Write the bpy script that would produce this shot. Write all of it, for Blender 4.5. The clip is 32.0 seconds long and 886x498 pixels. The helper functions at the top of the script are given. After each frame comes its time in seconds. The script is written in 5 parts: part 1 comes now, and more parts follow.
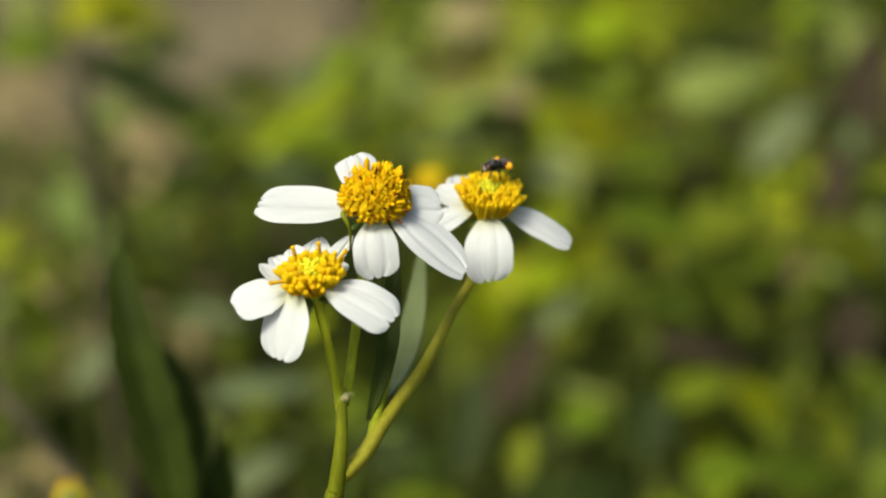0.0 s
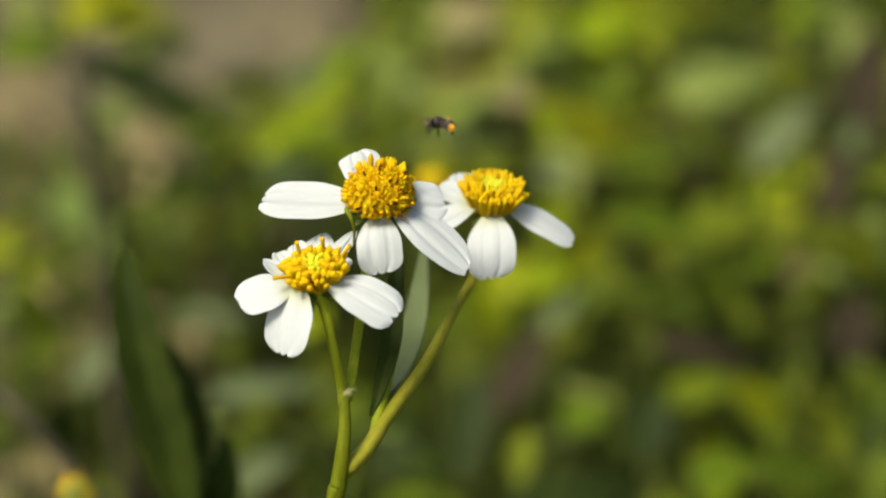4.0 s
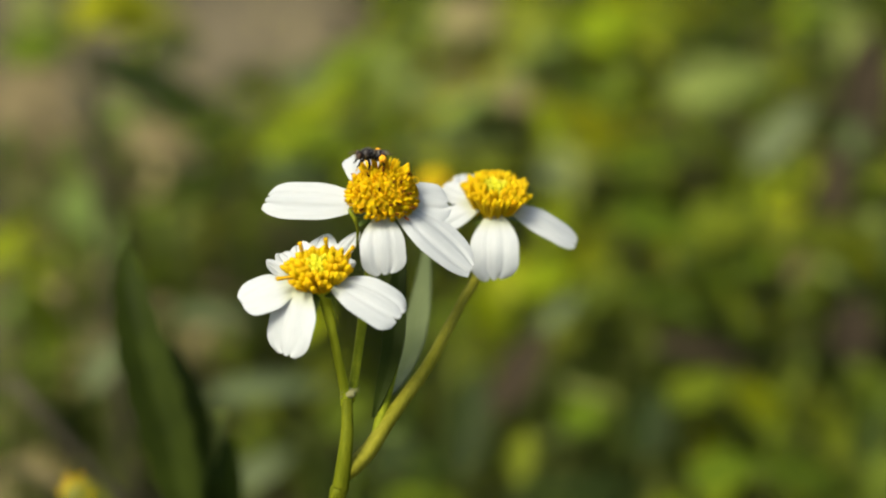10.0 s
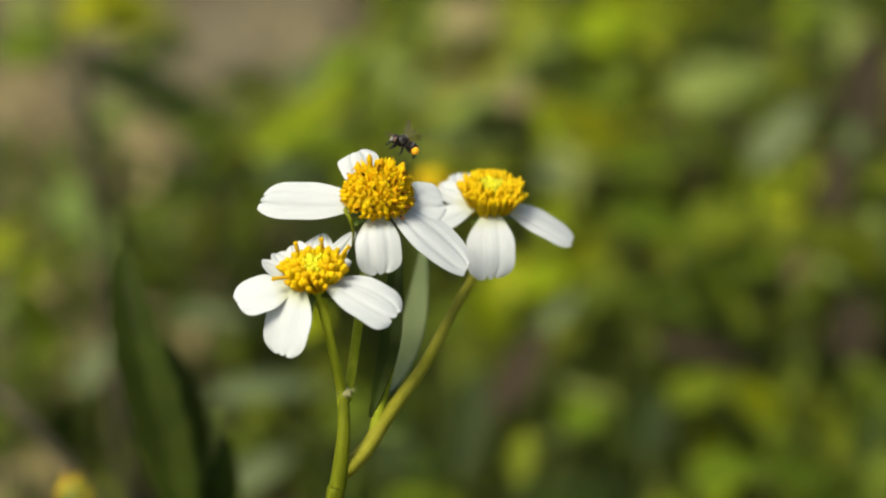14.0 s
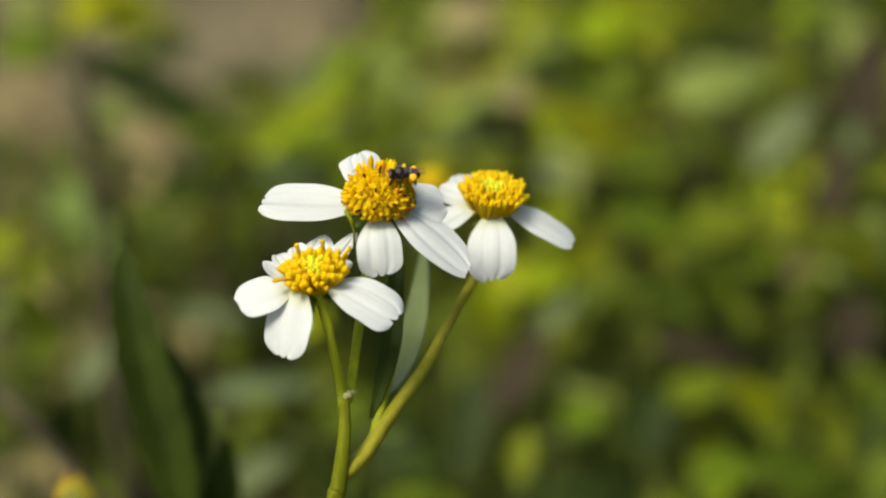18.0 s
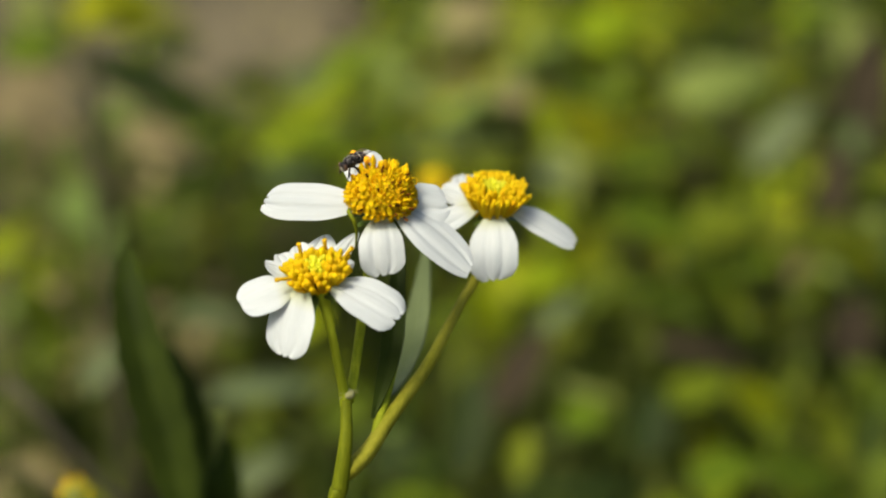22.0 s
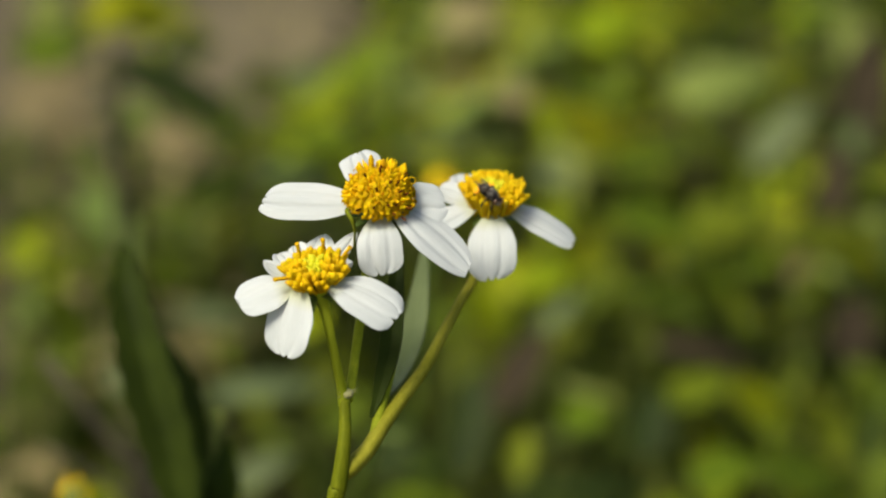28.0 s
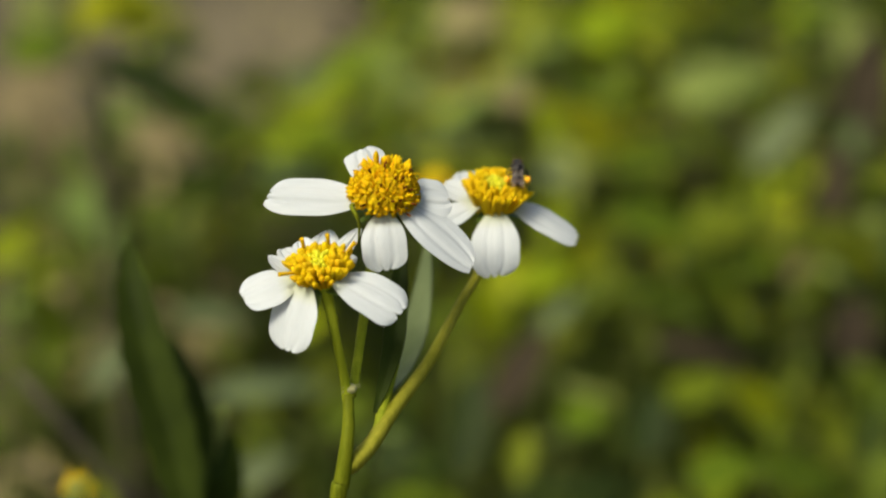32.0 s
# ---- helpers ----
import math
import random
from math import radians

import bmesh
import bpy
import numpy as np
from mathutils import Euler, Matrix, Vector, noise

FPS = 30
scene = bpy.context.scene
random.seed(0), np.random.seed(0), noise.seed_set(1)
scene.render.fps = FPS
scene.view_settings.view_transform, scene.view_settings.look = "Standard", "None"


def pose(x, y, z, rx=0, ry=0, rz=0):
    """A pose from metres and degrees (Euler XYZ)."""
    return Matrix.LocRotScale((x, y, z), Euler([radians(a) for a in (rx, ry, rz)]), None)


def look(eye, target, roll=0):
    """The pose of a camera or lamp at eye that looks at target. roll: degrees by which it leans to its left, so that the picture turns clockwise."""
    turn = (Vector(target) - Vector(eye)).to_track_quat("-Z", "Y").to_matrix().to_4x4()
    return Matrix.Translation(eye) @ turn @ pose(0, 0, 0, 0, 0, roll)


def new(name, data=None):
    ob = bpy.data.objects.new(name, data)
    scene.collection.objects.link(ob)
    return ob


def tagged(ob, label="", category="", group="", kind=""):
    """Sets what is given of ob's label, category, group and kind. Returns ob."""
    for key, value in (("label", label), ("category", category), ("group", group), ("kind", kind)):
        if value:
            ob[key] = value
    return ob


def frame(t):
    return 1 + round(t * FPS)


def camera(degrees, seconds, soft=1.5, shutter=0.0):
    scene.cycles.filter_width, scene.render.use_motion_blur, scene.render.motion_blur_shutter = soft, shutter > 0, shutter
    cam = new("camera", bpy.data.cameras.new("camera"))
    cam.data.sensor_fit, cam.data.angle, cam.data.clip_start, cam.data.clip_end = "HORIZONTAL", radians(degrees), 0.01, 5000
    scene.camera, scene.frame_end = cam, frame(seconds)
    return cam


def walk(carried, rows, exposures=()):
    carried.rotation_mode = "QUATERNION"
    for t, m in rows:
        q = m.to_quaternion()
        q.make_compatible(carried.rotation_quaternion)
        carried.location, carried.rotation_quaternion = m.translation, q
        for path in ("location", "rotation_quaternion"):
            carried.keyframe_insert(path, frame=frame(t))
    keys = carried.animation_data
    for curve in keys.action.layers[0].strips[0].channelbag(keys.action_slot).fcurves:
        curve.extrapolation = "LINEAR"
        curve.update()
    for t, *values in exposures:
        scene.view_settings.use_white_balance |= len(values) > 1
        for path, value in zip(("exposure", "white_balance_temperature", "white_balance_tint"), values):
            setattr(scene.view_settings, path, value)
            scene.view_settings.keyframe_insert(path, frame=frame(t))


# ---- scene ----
# A close view of three white weed blossoms visited by one small dark bee.
MM = 0.001

# ---- camera: still on its stand, looking down on the blossoms ----
VIEW = look((0.0092, -0.3275, 0.5439), (0.0093, 1.0634, -0.0179))
cam = camera(20.2, 32.0, soft=2.2, shutter=0.5)
cam.data.dof.use_dof = True
cam.data.dof.focus_distance = 0.3525
cam.data.dof.aperture_fstop = 12.0
walk(cam, [(0, VIEW), (32, VIEW)], exposures=[(0.0, 0.51, 6850, 7), (6.0, 0.51, 6850, 7), (19.0, 0.45, 6850, 7), (25.0, 0.39, 6850, 7), (32.0, 0.31, 6850, 7)])

# ---- light: a hazy sun from the left and an open sky ----
SUN_FROM = Vector((-0.44, -0.40, 0.80)).normalized()
world = bpy.data.worlds.new("sky")
scene.world = world
world.use_nodes = True
sky = world.node_tree.nodes.new("ShaderNodeTexSky")
sky.sky_type = "NISHITA"
sky.sun_disc = False
sky.dust_density = 4.0
sky.sun_elevation = math.asin(SUN_FROM.z)
sky.sun_rotation = math.atan2(SUN_FROM.x, SUN_FROM.y)
background = world.node_tree.nodes["Background"]
background.inputs["Strength"].default_value = 0.135
world.node_tree.links.new(sky.outputs["Color"], background.inputs["Color"])
sun = new("sun", bpy.data.lights.new("sun", "SUN"))
sun.data.energy = 4.2
sun.data.angle = radians(20)
sun.data.color = (1.0, 0.95, 0.86)
sun.matrix_basis = look(SUN_FROM * 5, (0, 0, 0))


# ---- materials ----
def material(name, low, high, scale=400.0, rough=0.55, through_light=0.0, bump=0.0, bump_scale=None,
             stretch=(1, 1, 1), vary=0.0, hue=0.0, spec=0.3, island=False):
    """Two colours mixed by noise at two scales, per-piece variation, fine relief and light passing through thin pieces."""
    m = bpy.data.materials.new(name)
    m.use_nodes = True
    nt = m.node_tree
    n, l = nt.nodes, nt.links
    bsdf = n["Principled BSDF"]
    out = n["Material Output"]
    co = n.new("ShaderNodeTexCoord")
    mp = n.new("ShaderNodeMapping")
    mp.inputs["Scale"].default_value = stretch
    l.new(co.outputs["Object"], mp.inputs["Vector"])
    a = n.new("ShaderNodeTexNoise")
    a.inputs["Scale"].default_value = scale
    a.inputs["Detail"].default_value = 5
    l.new(mp.outputs["Vector"], a.inputs["Vector"])
    b = n.new("ShaderNodeTexNoise")
    b.inputs["Scale"].default_value = scale * 0.17
    b.inputs["Detail"].default_value = 2
    l.new(mp.outputs["Vector"], b.inputs["Vector"])
    s = n.new("ShaderNodeMath")
    s.operation = "ADD"
    l.new(a.outputs["Fac"], s.inputs[0])
    l.new(b.outputs["Fac"], s.inputs[1])
    r = n.new("ShaderNodeMapRange")
    r.inputs["From Min"].default_value = 0.72
    r.inputs["From Max"].default_value = 1.28
    l.new(s.outputs[0], r.inputs["Value"])
    mix = n.new("ShaderNodeMix")
    mix.data_type = "RGBA"
    mix.inputs["A"].default_value = (*low, 1)
    mix.inputs["B"].default_value = (*high, 1)
    l.new(r.outputs["Result"], mix.inputs["Factor"])
    colour = mix.outputs["Result"]
    if vary or hue:
        info = n.new("ShaderNodeNewGeometry" if island else "ShaderNodeObjectInfo")
        pick = info.outputs["Random Per Island" if island else "Random"]
        hs = n.new("ShaderNodeHueSaturation")
        v = n.new("ShaderNodeMapRange")
        v.inputs["To Min"].default_value = 1 - vary
        v.inputs["To Max"].default_value = 1 + vary
        l.new(pick, v.inputs["Value"])
        l.new(v.outputs["Result"], hs.inputs["Value"])
        h = n.new("ShaderNodeMapRange")
        h.inputs["To Min"].default_value = 0.5 - hue
        h.inputs["To Max"].default_value = 0.5 + hue
        w = n.new("ShaderNodeMath")
        w.operation = "FRACT"
        w7 = n.new("ShaderNodeMath")
        w7.operation = "MULTIPLY"
        w7.inputs[1].default_value = 7.31
        l.new(pick, w7.inputs[0])
        l.new(w7.outputs[0], w.inputs[0])
        l.new(w.outputs[0], h.inputs["Value"])
        l.new(h.outputs["Result"], hs.inputs["Hue"])
        l.new(colour, hs.inputs["Color"])
        colour = hs.outputs["Color"]
    l.new(colour, bsdf.inputs["Base Color"])
    bsdf.inputs["Roughness"].default_value = rough
    bsdf.inputs["Specular IOR Level"].default_value = spec
    if bump:
        c = n.new("ShaderNodeTexNoise")
        c.inputs["Scale"].default_value = bump_scale or scale * 2
        c.inputs["Detail"].default_value = 4
        l.new(mp.outputs["Vector"], c.inputs["Vector"])
        bp = n.new("ShaderNodeBump")
        bp.inputs["Strength"].default_value = bump
        bp.inputs["Distance"].default_value = 0.0004
        l.new(c.outputs["Fac"], bp.inputs["Height"])
        l.new(bp.outputs["Normal"], bsdf.inputs["Normal"])
    if through_light:
        tr = n.new("ShaderNodeBsdfTranslucent")
        l.new(colour, tr.inputs["Color"])
        ms = n.new("ShaderNodeMixShader")
        ms.inputs["Fac"].default_value = through_light
        l.new(bsdf.outputs["BSDF"], ms.inputs[1])
        l.new(tr.outputs["BSDF"], ms.inputs[2])
        l.new(ms.outputs["Shader"], out.inputs["Surface"])
    return m


PETAL = material("white_petal", (0.565, 0.60, 0.59), (0.63, 0.66, 0.65), 900, 0.55, 0.48, 0.25, 2600, (0.25, 2.2, 1), 0.03)
FLORET = material("yellow_floret", (0.71, 0.48, 0.004), (0.84, 0.60, 0.008), 2600, 0.75, 0.46, 0.4, 6000, (1, 1, 1), 0.16, 0.012, 0.15)
FLORET_LIGHT = material("light_yellow_floret", (0.69, 0.485, 0.006), (0.81, 0.59, 0.012), 2600, 0.7, 0.45, 0.3, 6000, (1, 1, 1), 0.10, 0.010, 0.15)
FLORET_PALE = material("lemon_yellow_floret", (0.50, 0.36, 0.008), (0.62, 0.46, 0.012), 2600, 0.7, 0.3, 0.3, 6000, (1, 1, 1), 0.10, 0.010, 0.15)
FLORET_DEEP = material("deep_yellow_floret", (0.70, 0.43, 0.004), (0.83, 0.54, 0.006), 2600, 0.75, 0.36, 0.4, 6000, (1, 1, 1), 0.18, 0.012, 0.15)
FLORET_GREEN = material("greenish_floret_bud", (0.40, 0.40, 0.010), (0.58, 0.54, 0.012), 1800, 0.5, 0.12, 0.2, None, (1, 1, 1), 0.12, 0.01)
FLORET_OLD = material("orange_brown_floret", (0.44, 0.23, 0.004), (0.66, 0.40, 0.006), 1800, 0.75, 0.2, 0.3, 6000, (1, 1, 1), 0.12, 0.01, 0.12)
ANTHER = material("dark_anther", (0.055, 0.018, 0.002), (0.14, 0.045, 0.005), 2500, 0.8, 0, 0.2, None, (1, 1, 1), 0.3, 0, 0.03)
STEM = material("green_stem", (0.0688, 0.086, 0.0034), (0.1247, 0.1393, 0.0069), 500, 0.5, 0.0, 0.25, 3000, (3, 3, 0.3), spec=0.06)
# Paler copy of the stem green, standing in for light on shadowed stalks.
STEM_LIGHT = material("light_green_stem", (0.15, 0.185, 0.008), (0.25, 0.285, 0.016), 500, 0.5, 0.0, 0.25, 3000, (3, 3, 0.3), spec=0.06)
WEED_STEM = material("dull_green_stem", (0.042, 0.0588, 0.0084), (0.099, 0.117, 0.018), 300, 0.6, 0.0, 0.2, 1500, (3, 3, 0.4), 0.2)
NODE = material("pale_joint", (0.16, 0.17, 0.05), (0.32, 0.31, 0.13), 900, 0.6, 0.0, 0.3, 3000)
STEM_BROWN = material("olive_brown_stem", (0.1432, 0.1432, 0.0083), (0.231, 0.2199, 0.0222), 450, 0.5, 0.0, 0.25, 3000, (3, 3, 0.4), spec=0.06)
BRACT = material("green_bract", (0.05, 0.09, 0.012), (0.12, 0.16, 0.02), 900, 0.5, 0.1, 0.2, None, (1, 1, 1), 0.2, 0.01)
# Leaf greens from deep to lime carry part of the shade and sun.
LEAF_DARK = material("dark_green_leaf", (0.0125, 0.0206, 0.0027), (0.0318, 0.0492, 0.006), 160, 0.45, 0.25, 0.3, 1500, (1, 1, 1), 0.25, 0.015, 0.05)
# Near-black green: one dark drooping leaf, and leaves painted for shaded gaps.
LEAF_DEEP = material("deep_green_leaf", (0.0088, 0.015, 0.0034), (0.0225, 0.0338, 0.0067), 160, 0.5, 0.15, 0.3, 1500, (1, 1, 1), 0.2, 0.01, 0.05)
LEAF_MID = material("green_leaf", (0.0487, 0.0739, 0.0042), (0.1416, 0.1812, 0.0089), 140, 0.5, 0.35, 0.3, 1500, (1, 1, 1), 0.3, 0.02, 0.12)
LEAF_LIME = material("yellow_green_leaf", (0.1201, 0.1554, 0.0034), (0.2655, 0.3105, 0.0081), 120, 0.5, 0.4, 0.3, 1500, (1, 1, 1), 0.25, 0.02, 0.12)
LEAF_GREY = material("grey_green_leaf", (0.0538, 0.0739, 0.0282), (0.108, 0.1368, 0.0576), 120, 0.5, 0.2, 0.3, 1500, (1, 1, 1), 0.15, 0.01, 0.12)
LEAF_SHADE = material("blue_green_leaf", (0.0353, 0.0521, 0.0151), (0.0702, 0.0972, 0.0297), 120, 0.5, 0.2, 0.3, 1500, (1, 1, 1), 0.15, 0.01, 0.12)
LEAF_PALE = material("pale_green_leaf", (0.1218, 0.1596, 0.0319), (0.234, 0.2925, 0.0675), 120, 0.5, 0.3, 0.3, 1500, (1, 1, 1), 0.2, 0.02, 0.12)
# The darkest cover green holds the shade between and under the leaves.
COVER_SHADE_DARK = material("shade_dark_ground_cover", (0.0112, 0.0196, 0.0024), (0.027, 0.0432, 0.0048), 60, 0.6, 0.25, 0.2, 900, (1, 1, 1), 0.3, 0.015, 0.1, True)
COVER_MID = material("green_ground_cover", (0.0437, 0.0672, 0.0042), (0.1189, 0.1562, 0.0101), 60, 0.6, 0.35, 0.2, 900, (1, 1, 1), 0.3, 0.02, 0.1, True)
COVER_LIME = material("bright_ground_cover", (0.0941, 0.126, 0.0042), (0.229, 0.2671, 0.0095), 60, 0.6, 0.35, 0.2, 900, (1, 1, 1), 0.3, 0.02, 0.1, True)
DRY = material("dry_straw", (0.1111, 0.0889, 0.0347), (0.2587, 0.2173, 0.0931), 150, 0.8, 0.15, 0.3, 900, (1, 1, 1), 0.25, 0.01)
SOIL = material("brown_soil", (0.0468, 0.0378, 0.018), (0.1125, 0.0927, 0.0486), 28, 0.95, 0, 0.8, 260)
# Near-black brown that paints the shade of gaps among the weeds.
GAP_SHADE = material("dark_gap_shade", (0.015, 0.012, 0.007), (0.036, 0.028, 0.016), 160, 0.8, 0.1, 0.3, 1200, (1, 1, 1), 0.2, 0.01, 0.05)
TWIG = material("brown_twig", (0.0286, 0.0245, 0.0143), (0.075, 0.0615, 0.0345), 200, 0.8, 0, 0.4, 900, (3, 3, 0.4), 0.15)
BEE_BLACK = material("black_chitin", (0.0025, 0.002, 0.002), (0.008, 0.006, 0.005), 4000, 0.34, 0, 0.2, 5000, (1, 1, 1), 0, 0, 0.18)
BEE_HAIR = material("grey_hair", (0.20, 0.185, 0.14), (0.40, 0.37, 0.30), 5000, 0.8, 0, 0.6, 9000)
BEE_BROWN = material("brown_chitin", (0.035, 0.016, 0.008), (0.09, 0.045, 0.02), 4000, 0.35, 0, 0.4, 9000, (1, 1, 1), 0, 0, 0.5)
POLLEN = material("orange_pollen", (0.82, 0.34, 0.008), (0.95, 0.48, 0.015), 3500, 0.8, 0.05, 0.7, 7000)


def wing_material():
    m = bpy.data.materials.new("clear_wing")
    m.use_nodes = True
    n, l = m.node_tree.nodes, m.node_tree.links
    p = n["Principled BSDF"]
    p.inputs["Base Color"].default_value = (0.09, 0.06, 0.04, 1)
    p.inputs["Roughness"].default_value = 0.45
    clear = n.new("ShaderNodeBsdfTransparent")
    veins = n.new("ShaderNodeTexVoronoi")
    veins.feature = "DISTANCE_TO_EDGE"
    veins.inputs["Scale"].default_value = 1400
    co = n.new("ShaderNodeTexCoord")
    l.new(co.outputs["Object"], veins.inputs["Vector"])
    ramp = n.new("ShaderNodeMapRange")
    ramp.inputs["From Max"].default_value = 0.10
    ramp.inputs["To Min"].default_value = 0.5
    ramp.inputs["To Max"].default_value = 0.16
    l.new(veins.outputs["Distance"], ramp.inputs["Value"])
    ms = n.new("ShaderNodeMixShader")
    l.new(ramp.outputs["Result"], ms.inputs["Fac"])
    l.new(clear.outputs[0], ms.inputs[1])
    l.new(p.outputs[0], ms.inputs[2])
    l.new(ms.outputs[0], n["Material Output"].inputs["Surface"])
    return m


WING = wing_material()


def tint_petal_foot():
    """The yellow-green claw by which a petal joins its head."""
    nt = PETAL.node_tree
    n, l = nt.nodes, nt.links
    bsdf = n["Principled BSDF"]
    plain = bsdf.inputs["Base Color"].links[0].from_socket
    co = n.new("ShaderNodeTexCoord")
    split = n.new("ShaderNodeSeparateXYZ")
    l.new(co.outputs["Object"], split.inputs[0])
    r = n.new("ShaderNodeMapRange")
    r.inputs["From Min"].default_value = 0.0004
    r.inputs["From Max"].default_value = 0.0030
    r.inputs["To Min"].default_value = 0.75
    r.inputs["To Max"].default_value = 0.0
    l.new(split.outputs["X"], r.inputs["Value"])
    mix = n.new("ShaderNodeMix")
    mix.data_type = "RGBA"
    mix.inputs["B"].default_value = (0.46, 0.48, 0.16, 1)
    l.new(r.outputs["Result"], mix.inputs["Factor"])
    l.new(plain, mix.inputs["A"])
    l.new(mix.outputs["Result"], bsdf.inputs["Base Color"])


tint_petal_foot()


# ---- building helpers ----
def mesh_of(name, bm, mat):
    me = bpy.data.meshes.new(name)
    bm.normal_update()
    bm.to_mesh(me)
    bm.free()
    me.materials.append(mat)
    me.polygons.foreach_set("use_smooth", [True] * len(me.polygons))
    return me


def part(name, bm, mat, parent, label="", m=None):
    """Links a bmesh (or a ready mesh) as one mesh object under a thing or a part."""
    me = mesh_of(name, bm, mat) if isinstance(bm, bmesh.types.BMesh) else bm
    ob = new(name, me)
    ob.parent = parent
    if m is not None:
        ob.matrix_basis = m
    return tagged(ob, label)


def thing(name, place, label, category, group=""):
    ob = new(name)
    ob.empty_display_size = 0.01
    ob.location = place
    return tagged(ob, label, category, group)


def smooth_line(points, steps=6):
    """Catmull-Rom line through the points."""
    p = [Vector(q) for q in points]
    p = [2 * p[0] - p[1]] + p + [2 * p[-1] - p[-2]]
    line = []
    for i in range(1, len(p) - 2):
        for k in range(steps):
            u = k / steps
            a, b, c, d = p[i - 1:i + 3]
            line.append(0.5 * (2 * b + (c - a) * u + (2 * a - 5 * b + 4 * c - d) * u * u + (3 * b - a - 3 * c + d) * u ** 3))
    line.append(p[-2])
    return line


def tube(bm, points, radii, sides=10, steps=6, rough=0.0):
    """A round stalk along a smooth line, its radius gliding over the given radii."""
    line = smooth_line(points, steps)
    rings = []
    for i, c in enumerate(line):
        d = (line[min(i + 1, len(line) - 1)] - line[max(i - 1, 0)]).normalized()
        u = d.cross(Vector((0.31, 0.95, 0.05))).normalized()
        v = d.cross(u)
        f = i / (len(line) - 1) * (len(radii) - 1)
        k = min(int(f), len(radii) - 2)
        r = radii[k] + (radii[k + 1] - radii[k]) * (f - k)
        ring = []
        for j in range(sides):
            a = 2 * math.pi * j / sides
            rr = r * (1 + rough * math.cos(4 * a))
            ring.append(bm.verts.new(c + (u * math.cos(a) + v * math.sin(a)) * rr))
        rings.append(ring)
    for a, b in zip(rings, rings[1:]):
        for j in range(sides):
            bm.faces.new((a[j], a[(j + 1) % sides], b[(j + 1) % sides], b[j]))
    bm.faces.new(rings[0][::-1])
    bm.faces.new(rings[-1])
    return line


def lathe(bm, profile, sides=12, m=Matrix()):
    """Turns (radius, height) pairs round z; a radius of zero closes to a point."""
    rows = []
    for r, z in profile:
        if r < 1e-7:
            rows.append([bm.verts.new(m @ Vector((0, 0, z)))])
        else:
            rows.append([bm.verts.new(m @ Vector((r * math.cos(2 * math.pi * j / sides), r * math.sin(2 * math.pi * j / sides), z)))
                         for j in range(sides)])
    for a, b in zip(rows, rows[1:]):
        for j in range(sides):
            k = (j + 1) % sides
            if len(a) == 1 and len(b) > 1:
                bm.faces.new((a[0], b[k], b[j]))
            elif len(b) == 1 and len(a) > 1:
                bm.faces.new((a[j], a[k], b[0]))
            elif len(a) > 1:
                bm.faces.new((a[j], a[k], b[k], b[j]))


def ball(bm, centre, radii, m=Matrix(), sub=2):
    made = bmesh.ops.create_icosphere(bm, subdivisions=sub, radius=1.0)["verts"]
    t = m @ Matrix.Translation(centre) @ Matrix.Diagonal((*radii, 1))
    for v in made:
        v.co = t @ v.co
    return made


def sheet(bm, rows, thick):
    """A thin solid from a grid of points: two skins, closed along the rim."""
    nr, nc = len(rows), len(rows[0])
    normal = [[None] * nc for _ in rows]
    for i in range(nr):
        for j in range(nc):
            du = rows[min(i + 1, nr - 1)][j] - rows[max(i - 1, 0)][j]
            dv = rows[i][min(j + 1, nc - 1)] - rows[i][max(j - 1, 0)]
            n = du.cross(dv)
            normal[i][j] = n.normalized() if n.length > 1e-14 else Vector((0, 0, 1))
    top = [[bm.verts.new(rows[i][j] + normal[i][j] * thick / 2) for j in range(nc)] for i in range(nr)]
    low = [[bm.verts.new(rows[i][j] - normal[i][j] * thick / 2) for j in range(nc)] for i in range(nr)]
    for i in range(nr - 1):
        for j in range(nc - 1):
            bm.faces.new((top[i][j], top[i + 1][j], top[i + 1][j + 1], top[i][j + 1]))
            bm.faces.new((low[i][j], low[i][j + 1], low[i + 1][j + 1], low[i + 1][j]))
    rim = [(i, 0) for i in range(nr)] + [(nr - 1, j) for j in range(1, nc)] + [(i, nc - 1) for i in range(nr - 2, -1, -1)] + \
          [(0, j) for j in range(nc - 2, 0, -1)]
    for (a, b), (c, d) in zip(rim, rim[1:] + rim[:1]):
        edge = bm.faces.new((top[a][b], low[a][b], low[c][d], top[c][d]))
        for e in edge.edges:
            e.smooth = False


# ---- setting ----
def build_ground():
    bm = bmesh.new()
    xs = sorted({-300, -80, -20, -6, -2.5, *[round(-1.2 + 0.04 * i, 3) for i in range(61)], 2.5, 6, 20, 80, 300})
    ys = sorted({-300, -80, -20, -6, -2, *[round(-0.8 + 0.05 * i, 3) for i in range(81)], 6, 20, 80, 300})
    grid = []
    for y in ys:
        row = []
        for x in xs:
            near = abs(x) < 2 and -1 < y < 3.5
            z = 0.012 * noise.noise(Vector((x * 3, y * 3, 0))) + 0.005 * noise.noise(Vector((x * 14, y * 14, 3))) if near else 0
            row.append(bm.verts.new((x, y, z)))
        grid.append(row)
    for a, b in zip(grid, grid[1:]):
        for j in range(len(xs) - 1):
            bm.faces.new((a[j], a[j + 1], b[j + 1], b[j]))
    ob = new("ground", mesh_of("ground", bm, SOIL))
    tagged(ob, "bare brown soil with small clods and dust", "ground", kind="structure")


build_ground()


